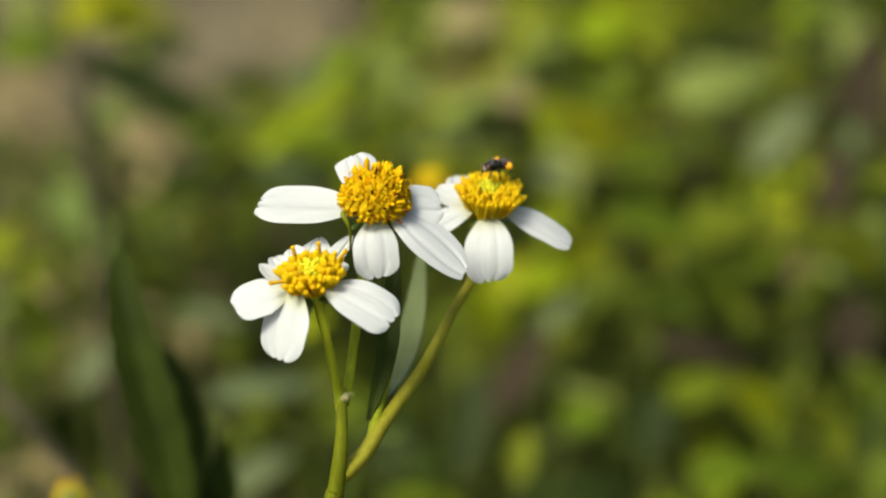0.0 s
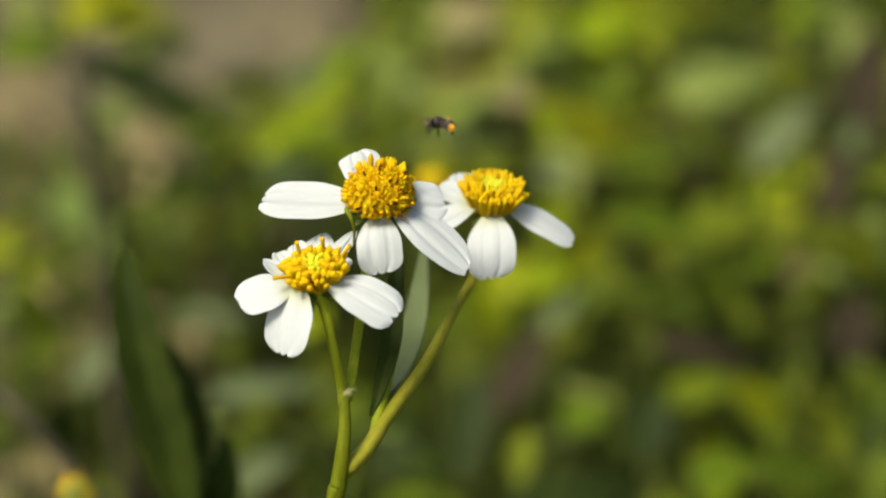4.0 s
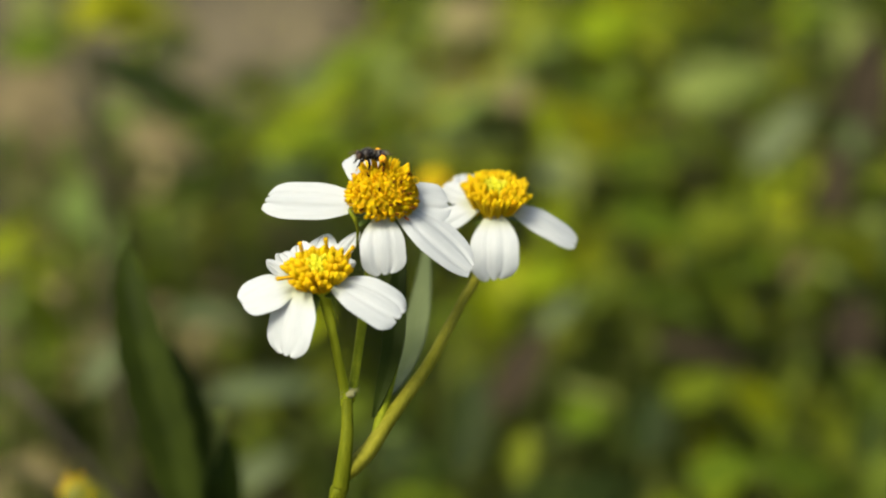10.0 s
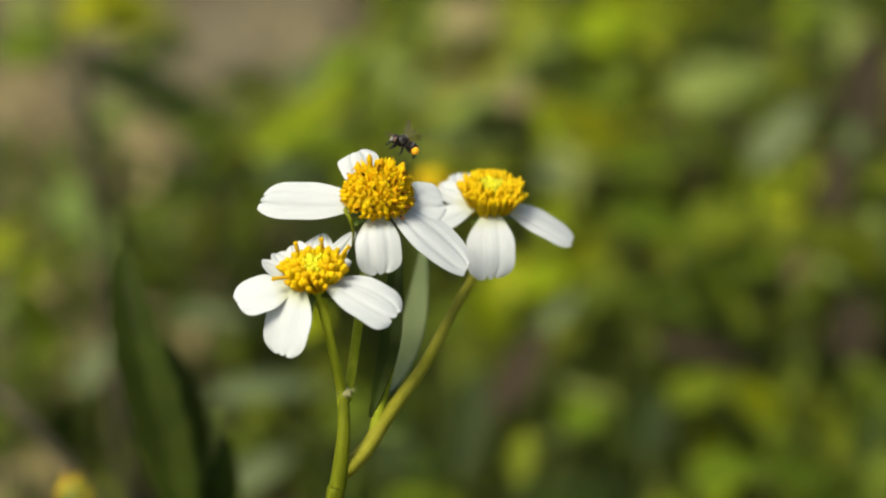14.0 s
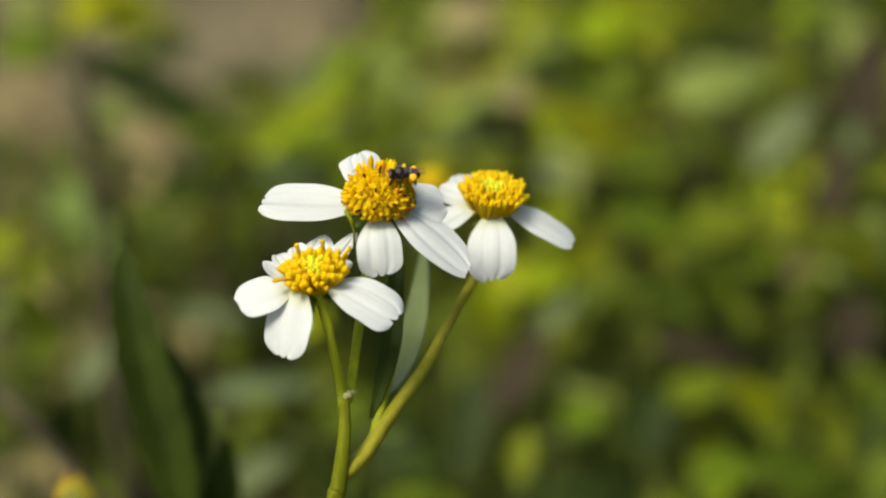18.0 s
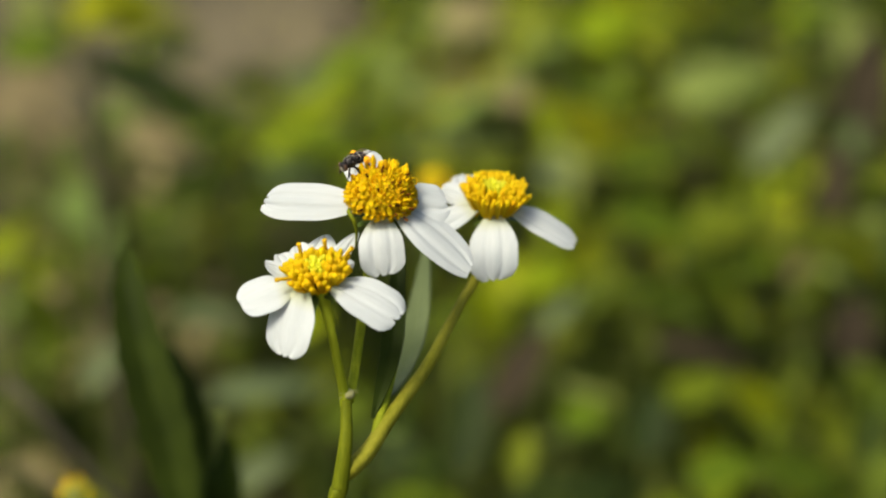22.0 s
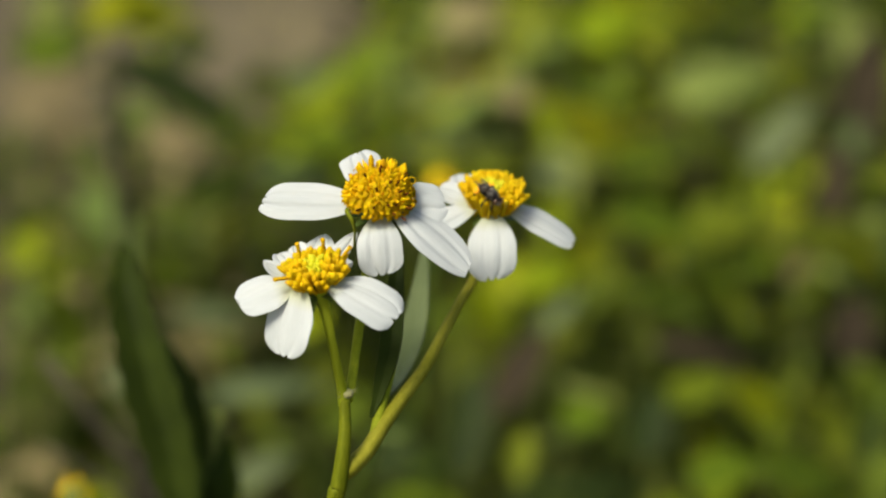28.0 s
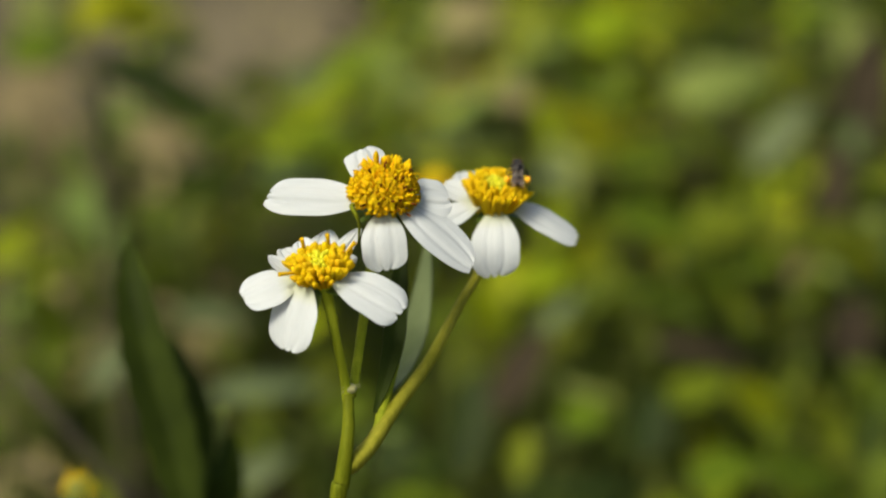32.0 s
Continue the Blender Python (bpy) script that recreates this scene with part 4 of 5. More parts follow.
big_leaf(((-0.1517, 0.5231, 0.1809), (-0.1465, 0.5253, 0.1755), (-0.1411, 0.5271, 0.1692), (-0.1358, 0.5285, 0.1622)), 13, LEAF_MID, "fresh green leaf on a thin stalk", True)
big_leaf(((-0.1116, 0.6567, 0.1686), (-0.1023, 0.6621, 0.1715), (-0.0928, 0.6673, 0.1734), (-0.0834, 0.6719, 0.1743)), 17, LEAF_DARK, "fresh green leaf on a thin stalk", True)


def dry_stalk(top, lean, thick, label, sways):
    """A bare brown stalk left standing."""
    foot = Vector((top[0] + lean, top[1] + 0.02, 0.0))
    plant = thing("dry_stalk", foot, label, "stalk", "bare stalks")
    end = Vector(top) - foot
    bm = bmesh.new()
    tube(bm, [(0, 0, -0.015), end * 0.35 + Vector((0.004, 0, 0)), end * 0.7, end], (thick * MM, thick * 0.9 * MM, thick * 0.7 * MM), 8, 6)
    stalk = part("stalk", bm, TWIG, plant)
    for s, side in ((0.45, 1), (0.8, -1)):
        bm = bmesh.new()
        tube(bm, [end * s, end * (s + 0.06) + Vector((side * 0.012, 0.004, 0)), end * (s + 0.1) + Vector((side * 0.022, 0.006, 0))], (thick * 0.5 * MM, thick * 0.3 * MM), 6, 4)
        part("twig", bm, TWIG, plant)
    if sways:
        SWAYING.append((plant, end.z))


dry_stalk((-0.1168, 0.5000, 0.2912), 0.003, 2.7, "dark brown upright stalk beside bare soil", True)
dry_stalk((-0.1932, 0.8131, 0.1686), 0.006, 1.6, "thin brown upright stalk", True)
dry_stalk((-0.1023, 0.2344, 0.2794), 0.20, 2.0, "thin brown slanting stalk", True)
for place, lean, thick in (((-0.1772, 0.8109, 0.1580), 0.006, 1.6), ((-0.1394, 0.7610, 0.1680), -0.01, 1.4), ((-0.1389, 0.8583, 0.1419), 0.012, 1.3), ((-0.0791, 0.6093, 0.1928), -0.012, 1.2),
                           ((-0.1040, 0.4980, 0.1843), 0.02, 1.2)):
    dry_stalk(place, lean, thick, "thin brown upright stalk", True)


# ---- the blossoming plant ----
def petal_mesh(length, width, droop, cup=0.12, lobes=3, seed=0, ripple=1.0):
    """A strap-shaped ray petal along x from a narrow foot, ribbed lengthwise, notched at its end, bent down along a curve."""
    rnd = random.Random(seed)
    bm = bmesh.new()
    nu, nv = 22, 27
    grooves = [(c + rnd.uniform(-.08, .08), rnd.uniform(0.5, 1.2), rnd.uniform(0.09, 0.16)) for c in (-0.36, 0.34)] + \
              [(rnd.uniform(-0.7, 0.7), rnd.uniform(0.15, 0.5), 0.09)]
    cut = [rnd.uniform(0.35, 1.3) for _ in range(4)]
    shift = rnd.uniform(-.1, .1)
    blunt = 0.50 if lobes == 1 else rnd.uniform(0.68, 0.78)
    rows = []
    for i in range(nu):
        s = i / (nu - 1)
        row = []
        half = width / 2 * (0.31 + 0.69 * math.sin(min(1.0, s / 0.52) * math.pi / 2) ** 1.1)
        if s > blunt:
            half *= max(0.0, 1 - ((s - blunt) / (1.03 - blunt)) ** (2.0 if lobes == 1 else 2.5)) ** 0.5
        for j in range(nv):
            v = 2 * j / (nv - 1) - 1
            notch = 0.0
            for q in range(lobes - 1):
                centre = -1 + 2 * (q + 1) / lobes + shift * 0.5
                notch += 0.055 * cut[q] * math.exp(-((v - centre) / 0.11) ** 2)
            u = s * (1 - notch * s ** 6 + 0.4 * shift * v * s ** 4)
            a = math.radians(droop) * u
            # arc of the bend
            if abs(droop) > 0.5:
                r = length / math.radians(droop)
                x, z = r * math.sin(a), -r * (1 - math.cos(a))
            else:
                x, z = length * u, 0.0
            y = half * v
            grow = math.sin(min(1, s * 1.5) * math.pi / 2)
            rib = 0.0
            for at, deep, slim in grooves:
                rib -= 0.00024 * ripple * deep * math.exp(-((v - at - 0.05 * (1 - s)) / slim) ** 2) * grow
            rib += 0.000018 * math.cos(v * 9.3 * math.pi + seed) * grow
            lift = rib - cup * width * (v * v) * 0.5 * (0.4 + 0.6 * s) + 0.00022 * math.sin(4 * s + 1.5 * v + seed)
            row.append(Vector((x + lift * math.sin(a), y, z + lift * math.cos(a))))
        rows.append(row)
    sheet(bm, rows, 0.00012)
    return mesh_of("petal", bm, PETAL)


def open_floret_mesh(mat, seed):
    """A tubular disc floret along z, about 2.4 mm long, with five spread lobes."""
    bm = bmesh.new()
    sides = 10
    prof = [(0.16, -0.8), (0.22, 0.2), (0.30, 0.8), (0.36, 1.15)]
    rows = [[bm.verts.new((r * math.cos(2 * math.pi * j / sides) * MM, r * math.sin(2 * math.pi * j / sides) * MM, z * MM)) for j in range(sides)] for r, z in prof]
    tip = []
    for j in range(sides):
        a = 2 * math.pi * j / sides
        r, z = (0.56, 1.32) if j % 2 == 0 else (0.40, 1.18)
        tip.append(bm.verts.new((r * math.cos(a) * MM, r * math.sin(a) * MM, z * MM)))
    rows.append(tip)
    inner = [bm.verts.new((0.15 * math.cos(2 * math.pi * j / sides) * MM, 0.15 * math.sin(2 * math.pi * j / sides) * MM, 1.0 * MM)) for j in range(sides)]
    rows.append(inner)
    for a, b in zip(rows, rows[1:]):
        for j in range(sides):
            bm.faces.new((a[j], a[(j + 1) % sides], b[(j + 1) % sides], b[j]))
    bm.faces.new(inner)
    return mesh_of("floret", bm, mat)


def bud_floret_mesh(mat, fat=0.40, tall=1.3):
    bm = bmesh.new()
    lathe(bm, [(0.16 * MM, -0.8 * MM), (0.24 * MM, 0.1 * MM), (fat * 0.9 * MM, tall * 0.45 * MM), (fat * MM, tall * 0.72 * MM),
               (fat * 0.66 * MM, tall * 0.90 * MM), (fat * 0.28 * MM, tall * 1.02 * MM), (0, tall * 1.05 * MM)], 9)
    return mesh_of("floret", bm, mat)


def young_floret_mesh(mat, fat, tall):
    """A closed young floret, a long club with a rounded end."""
    bm = bmesh.new()
    lathe(bm, [(0.24 * MM, -0.4 * MM), (fat * 0.62 * MM, tall * 0.2 * MM), (fat * 0.84 * MM, tall * 0.55 * MM), (fat * MM, tall * 0.78 * MM), (fat * 0.93 * MM, tall * 0.90 * MM),
               (fat * 0.62 * MM, tall * 0.97 * MM), (fat * 0.28 * MM, tall * 1.01 * MM), (0, tall * 1.02 * MM)], 8)
    return mesh_of("floret", bm, mat)


def old_floret_mesh():
    """A spent floret: a slim tube that flares at its mouth."""
    bm = bmesh.new()
    lathe(bm, [(0.26 * MM, -0.6 * MM), (0.24 * MM, 0.6 * MM), (0.25 * MM, 1.3 * MM), (0.31 * MM, 1.72 * MM), (0.27 * MM, 1.78 * MM), (0.15 * MM, 1.5 * MM), (0, 1.4 * MM)], 9)
    return mesh_of("floret", bm, FLORET_OLD)


def anther_mesh():
    bm = bmesh.new()
    lathe(bm, [(0.10 * MM, 0.4 * MM), (0.14 * MM, 1.2 * MM), (0.15 * MM, 1.55 * MM), (0.06 * MM, 1.8 * MM), (0, 1.85 * MM)], 7)
    return mesh_of("anther", bm, ANTHER)


FLORETS = {"pale": bud_floret_mesh(FLORET_PALE, 0.46, 1.65), "young": young_floret_mesh(FLORET_LIGHT, 0.47, 3.9), "old": old_floret_mesh(), "young_finger": young_floret_mesh(FLORET_LIGHT, 0.42, 4.0), "young_middle": young_floret_mesh(FLORET_GREEN, 0.38, 3.2),
           "open": open_floret_mesh(FLORET, 1), "deep": open_floret_mesh(FLORET_DEEP, 2), "bud": bud_floret_mesh(FLORET, 0.47, 1.7),
           "deep_bud": bud_floret_mesh(FLORET_DEEP, 0.34, 1.7), "finger": bud_floret_mesh(FLORET, 0.32, 1.7), "green": bud_floret_mesh(FLORET_GREEN, 0.36, 1.0), "anther": anther_mesh()}


def flower_head(flower, centre, tilt, petals, count, style, radius=4.3, dome=3.6, seed=0):
    """Disc, bracts and petals round a head centre. petals: (azimuth, length mm, width mm, rise, droop, roll, notches)."""
    rnd = random.Random(seed)
    m = Matrix.Translation(centre) @ pose(0, 0, 0, *tilt)
    disc = m @ pose(0.75 * MM, 0, 0, 10, 0, 0) if seed == 2 else m
    # the cushion that carries the florets
    bm = bmesh.new()
    if style == "full":
        lathe(bm, [((radius + 0.3) * math.sin(a) * MM, (dome * math.cos(a) - 0.9 + 0.5) * MM) for a in (1.50, 1.25, 1.0, 0.7, 0.4, 0.15)] + [(0, (dome - 0.4) * MM)], 18, disc)
    else:
        lathe(bm, [(1.8 * MM, -2.4 * MM), (radius * 0.56 * MM, -1.9 * MM), (radius * 0.62 * MM, -0.8 * MM), (radius * 0.55 * MM, 0.4 * MM), (radius * 0.3 * MM, 0.9 * MM), (0, 1.0 * MM)], 18, disc)
    part("cushion", bm, FLORET if petals else FLORET_PALE if count > 40 else BRACT, flower)
    # disc florets in a spiral over the dome
    for k in range(count):
        s = (k + 0.5) / count
        polar = math.acos(1 - s * (0.97 if style == "full" else 1.05))
        az = k * 2.39996 + rnd.uniform(-.12, .12)
        d = Vector((math.sin(polar) * math.cos(az), math.sin(polar) * math.sin(az), math.cos(polar)))
        at = Vector((d.x * radius * MM, d.y * radius * MM, d.z * dome * MM - 0.9 * MM))
        if style != "full":
            lean_out = math.radians((43 if seed == 2 else 33) * s ** 0.75)
            at = Vector((math.cos(az) * math.sqrt(s), math.sin(az) * math.sqrt(s), 0)) * radius * (0.58 if seed == 2 else 0.68) * MM
            at.z = (-0.9 - 0.9 * s) * MM
            d = Vector((math.cos(az) * math.sin(lean_out), math.sin(az) * math.sin(lean_out), math.cos(lean_out)))
        out = d + Vector((rnd.uniform(-.14, .14), rnd.uniform(-.14, .14), 0.12 + rnd.uniform(-.1, .1)))
        tall = rnd.uniform(0.62, 0.82)
        if style == "full":
            kind = "open" if rnd.random() < 0.62 else ("deep" if rnd.random() < 0.6 else "bud")
            if d.z + 0.3 * d.y > 0.30 and abs(d.x) < 0.72 and rnd.random() < 0.42:
                kind, tall = rnd.choice(("deep_bud", "finger")), rnd.uniform(0.75, 1.0)
            if d.y > 0.25 and d.z > 0.2 and abs(d.x) < 0.6 and rnd.random() < 0.20:
                kind, tall = rnd.choice(("deep_bud", "finger")), rnd.uniform(1.1, 1.5)
        else:
            kind = "young_middle" if s < 0.24 + 0.06 * math.sin(3 * az) else ("young" if rnd.random() < 0.6 else "young_finger")
            tall = rnd.uniform(0.92, 1.08) * (1.0 if seed == 2 else 0.98)
            if seed == 2:
                tall *= 0.95 + 0.25 * max(0.0, noise.noise(Vector((math.cos(az) * 3.2, math.sin(az) * 3.2, s * 3)))) * (s > 0.35)
                tall *= 1 - 0.16 * max(0.0, math.sin(az)) * (s > 0.3)
            if s > 0.6 and rnd.random() < 0.05:
                kind, tall = "old", rnd.uniform(1.9, 2.15)
        if not petals:
            kind = "pale" if count > 40 else rnd.choice(("finger", "finger", "green"))
        turn = out.to_track_quat("Z", "X").to_matrix().to_4x4() @ pose(0, 0, 0, 0, 0, rnd.uniform(0, 360))
        wide = rnd.uniform(0.58, 0.74) if style == "full" and petals else rnd.uniform(0.9, 1.1) if seed == 2 else rnd.uniform(0.74, 0.92)
        place = disc @ Matrix.Translation(at) @ turn
        part("floret", FLORETS[kind], None, flower, "", place @ Matrix.Diagonal((wide, wide, tall, 1)))
        if style == "full" and kind in ("open", "deep") and rnd.random() < (0.0 if abs(d.x) > 0.86 else 0.17 if d.x > 0.1 else 0.04):
            part("anther", FLORETS["anther"], None, flower, "dark brown anther", place @ pose(0.4 * MM, 0, 0, 0, 8, 0) @ Matrix.Diagonal((1.25, 1.25, rnd.uniform(.80, .98), 1)))
    # a few older florets that stand out of the young crown
    if seed == 2:
        for az, s, lean_out in ((132, 0.84, 4), (62, 0.80, 4), (14, 0.95, 46), (206, 0.98, 72)):
            a = math.radians(az)
            d = Vector((math.cos(a) * math.sin(math.radians(lean_out)), math.sin(a) * math.sin(math.radians(lean_out)), math.cos(math.radians(lean_out))))
            at = Vector((math.cos(a) * s, math.sin(a) * s, 0.2)) * radius * 0.8 * MM
            part("floret", FLORETS["old"], None, flower, "orange-brown spent floret", disc @ Matrix.Translation(at) @ d.to_track_quat("Z", "X").to_matrix().to_4x4() @
                 Matrix.Diagonal((1.1, 1.1, 1.6, 1)))
    # blunt closed florets that stand up along the far rim of the full disc
    if seed == 1:
        for az, s, lean_out, tall in ((139, 0.80, 14, 1.5), (117, 0.62, 6, 1.9), (92, 0.70, 2, 1.35), (80, 0.48, 4, 1.5), (66, 0.74, 14, 1.5), (52, 0.60, 16, 1.3), (44, 0.86, 26, 1.6), (30, 0.72, 30, 1.3)):
            a = math.radians(az)
            b = math.radians(lean_out)
            d = Vector((math.cos(a) * math.sin(b), math.sin(a) * math.sin(b), math.cos(b)))
            at = Vector((math.cos(a) * s * radius, math.sin(a) * s * radius, dome * math.sqrt(1 - s * s) - 0.9)) * MM
            part("floret", FLORETS["deep_bud" if tall > 1.45 else "finger"], None, flower, "orange closed floret", disc @ Matrix.Translation(at) @ d.to_track_quat("Z", "X").to_matrix().to_4x4() @
                 Matrix.Diagonal((1.35, 1.35, tall * 0.9, 1)))
    # curled styles left on older florets
    if style == "full" and petals:
        for x, y in ((-3.4, 2.6), (-2.9, 3.0), (4.6, 1.4)):
            bm = bmesh.new()
            tube(bm, [m @ Vector(((x + 0.45 * math.cos(a)) * MM, y * MM, (3.2 - 0.32 * math.hypot(x, y) + 0.45 * math.sin(a) + 0.1 * a) * MM)) for a in (-2.2, -1.2, -0.2, 0.8, 1.8, 2.8, 3.8)],
                 [0.07 * MM, 0.06 * MM], 5, 3)
            part("style", bm, FLORET_DEEP, flower, "thin curled yellow style")
    # bracts under the petals
    for k in range(8):
        bm = bmesh.new()
        rows = []
        for i in range(7):
            s = i / 6
            w = 0.75 * MM * (1 - s) ** 0.6 + 0.05 * MM
            rows.append([Vector((s * 3.4 * MM, v * w, (0.7 * s * s - 0.3 * abs(v) * 0.3) * MM)) for v in (-1, 0, 1)])
        sheet(bm, rows, 0.00018)
        part("bract", bm, BRACT, flower, "small pointed green bract",
             m @ pose(0, 0, -2.6 * MM, 0, 0, k * 45 + rnd.uniform(-9, 9)) @ pose(1.2 * MM, 0, 0, 0, rnd.uniform(18, 40), 0))
    for k, (az, length, width, rise, droop, roll, lobes) in enumerate(petals):
        me = petal_mesh(length * MM, width * MM, droop, 0.10, lobes, seed * 10 + k, 1.25 if droop >= 36 else 1.1)
        part("petal", me, None, flower, "",
             m @ pose(0, 0, -1.5 * MM, 0, 0, az) @ pose(2.6 * MM, 0, 0.15 * MM * (k % 3), roll, -rise, 0))


def flower_body(name, label, plant, points, radii, centre, tilt, mat=STEM, cup=1.0):
    """The stalk of a blossom with the green cup that carries its disc."""
    bm = bmesh.new()
    off = plant.location
    tube(bm, [Vector(p) - off for p in points], [r * MM for r in radii], 12, 6, 0.05)
    m = Matrix.Translation(Vector(centre) - off) @ pose(0, 0, 0, *tilt)
    body = part(name, bm, mat, plant, label)
    bm = bmesh.new()
    lathe(bm, [(r * cup * MM, z * cup * MM) for r, z in ((0, -4.6), (0.9, -4.4), (2.0, -3.4), (2.9, -2.2), (3.3, -1.2), (2.9, -0.4), (1.2, 0.0), (0, 0.1))], 16, m)
    part("receptacle", bm, BRACT, body, "dark green cup under the disc")
    return body


BEND = Vector((-0.0077, 0.0100, 0.3100))


def build_blossoms():
    foot = Vector((-0.0067, 0.03, 0.0))
    plant = thing("wildflower_plant", foot, "upright weed with three white-petalled yellow blossoms on green stems", "wildflower")
    bm = bmesh.new()
    tube(bm, [Vector(p) - foot for p in ((foot.x, foot.y, -0.01), (foot.x - 0.003, foot.y - 0.006, 0.12), (foot.x - 0.003, foot.y - 0.014, 0.23), BEND)],
         [1.9 * MM, 1.8 * MM, 1.6 * MM, 1.36 * MM], 14, 8, 0.06)
    part("lower_stem", bm, STEM, plant, "square green stem rooted in the soil")
    bm = bmesh.new()
    tube(bm, [Vector(p) - foot for p in ((foot.x - 0.0017, foot.y - 0.0190, 0.300), BEND, (-0.0072, -0.0170, 0.3560), (-0.0063, -0.0150, 0.3776), (-0.0057, -0.0145, 0.3810), (-0.0051, -0.0135, 0.3854), (-0.0048, -0.0122, 0.3887), (-0.0049, -0.0102, 0.3925))],
         [1.50 * MM, 1.42 * MM, 1.30 * MM, 1.22 * MM, 1.18 * MM, 1.02 * MM, 0.90 * MM, 0.82 * MM], 14, 8, 0.07)
    part("main_stem", bm, STEM, plant, "square green stem with faint ridges")
    # collars of pale hairs where stalks part
    for centre, r, skin in (((-0.0047, -0.0097, 0.3932), 1.1, NODE), ((-0.0043, -0.0130, 0.3830), 0.95, STEM_BROWN)):
        bm = bmesh.new()
        rnd = random.Random(3)
        at = Vector(centre) - foot
        ball(bm, at, (r * MM, r * MM, r * 0.7 * MM), sub=2)
        for k in range(9):
            a = rnd.uniform(0, 6.3)
            tip = at + Vector((math.cos(a) * 1.7 * MM, math.sin(a) * 1.7 * MM, rnd.uniform(-.3, .8) * MM))
            tube(bm, [at, (at + tip) / 2 + Vector((0, 0, 0.2 * MM)), tip], [0.16 * MM, 0.03 * MM], 5, 2)
        part("node", bm, skin, plant, "swollen joint with fine hairs")
    a_at, b_at, c_at = Vector((0.0000, -0.0001, 0.4196)), Vector((-0.0095, -0.0080, 0.4110)), Vector((0.0164, 0.0204, 0.4117))
    a_tilt, b_tilt, c_tilt = (17, 2, 0), (6, -7, 0), (8, 4, 0)
    f = flower_body("middle_blossom", "open blossom with a full domed yellow disc", plant,
                    [(-0.0045, -0.0098, 0.3922), (-0.0041, -0.0082, 0.3934), (-0.0033, -0.0033, 0.3982), (-0.0024, 0.0006, 0.4040), (-0.0014, 0.0021, 0.4100), (-0.0005, 0.0011, 0.4173)],
                    (0.75, 0.72, 0.7, 0.75, 0.9, 1.2), a_at, a_tilt, STEM_LIGHT)
    flower_head(f, a_at - foot, a_tilt, [
        (180, 13.9, 6.2, 1, 6, -24, 3), (112, 7.2, 6.2, 16, 0, 0, 2), (8, 7.0, 6.4, -4, 8, 22, 2), (-90, 9.0, 6.4, -16, 57, 12, 3),
        (-32, 13.7, 7.6, -10, 22, 0, 1)], 430, "full", 4.35, 3.7, 1)
    f = flower_body("lower_blossom", "open blossom with a flat young yellow disc", plant,
                    [(-0.0050, -0.0104, 0.3916), (-0.0053, -0.0098, 0.3942), (-0.0061, -0.0098, 0.3985), (-0.0068, -0.0097, 0.4024), (-0.0076, -0.0088, 0.4060), (-0.0084, -0.0086, 0.4088)],
                    (0.8, 0.74, 0.68, 0.66, 0.78, 1.2), b_at, b_tilt, STEM_LIGHT, 0.84)
    flower_head(f, b_at - foot, b_tilt, [
        (-164, 8.2, 6.7, 6, 22, -18, 2), (-124, 9.8, 7.6, -30, 40, 0, 3), (-28, 11.3, 7.5, -4, 42, 10, 3), (82, 7.2, 4.8, 18, 0, 0, 1),
        (56, 8.6, 2.5, 13, -4, 18, 1), (107, 5.4, 3.0, 24, 0, 0, 2), (132, 5.0, 3.0, 32, 4, 0, 2), (162, 5.0, 2.4, 33, 0, -20, 1), (28, 3.6, 3.0, 18, 0, 0, 2)], 165, "young", 4.5, 3.4, 2)
    f = flower_body("far_blossom", "open blossom with a ring of yellow florets round a greenish middle", plant,
                    [(-0.0051, -0.0133, 0.3824), (-0.0039, -0.0128, 0.3833), (-0.0017, -0.0104, 0.3847), (0.0008, -0.0070, 0.3875), (0.0037, -0.0030, 0.3901), (0.0066, 0.0015, 0.3926), (0.0097, 0.0085, 0.3958), (0.0116, 0.0136, 0.3974), (0.0137, 0.0185, 0.3992), (0.0152, 0.0198, 0.4046), (0.0161, 0.0199, 0.4093)],
                    (1.2, 1.30, 1.16, 1.02, 0.94, 0.86, 0.78, 0.74, 0.74, 0.8, 1.1), c_at, c_tilt, STEM_BROWN, 0.84)
    flower_head(f, c_at - foot, c_tilt, [
        (-89, 10.3, 7.3, -30, 38, 8, 3), (-12, 11.3, 5.0, -16, 14, 16, 3), (-150, 10.6, 4.6, -6, 18, -10, 2), (160, 6.0, 4.3, 10, 4, -16, 3),
        (122, 6.6, 5.2, 8, 6, 0, 3)], 215, "young", 4.95, 3.4, 3)
    # narrow blades on one stalk behind the blossoms, shaded and lit half painted apart
    bm = bmesh.new()
    tube(bm, [Vector(p) - foot for p in ((-0.0008, -0.0090, 0.3857), (-0.0001, -0.0060, 0.3884), (0.0008, -0.0020, 0.3905), (0.0017, 0.0020, 0.3931), (0.0021, 0.0050, 0.3953))],
         [0.86 * MM, 0.82 * MM, 0.80 * MM, 0.7 * MM, 0.35 * MM], 10, 6)
    part("leaf_stalk", bm, STEM_LIGHT, plant)
    long_leaf(plant, "narrow_leaf", ((-0.0012, -0.0070, 0.3882), (-0.0000, -0.0040, 0.3914), (0.0012, 0.0000, 0.3950), (0.0018, 0.0050, 0.3990), (0.0022, 0.0110, 0.4037), (0.0025, 0.0170, 0.4080)), 3.3, LEAF_DARK,
              "narrow dark green blade for a leaf's shaded half", 0.1, 0.3, 0.0, 0.6)
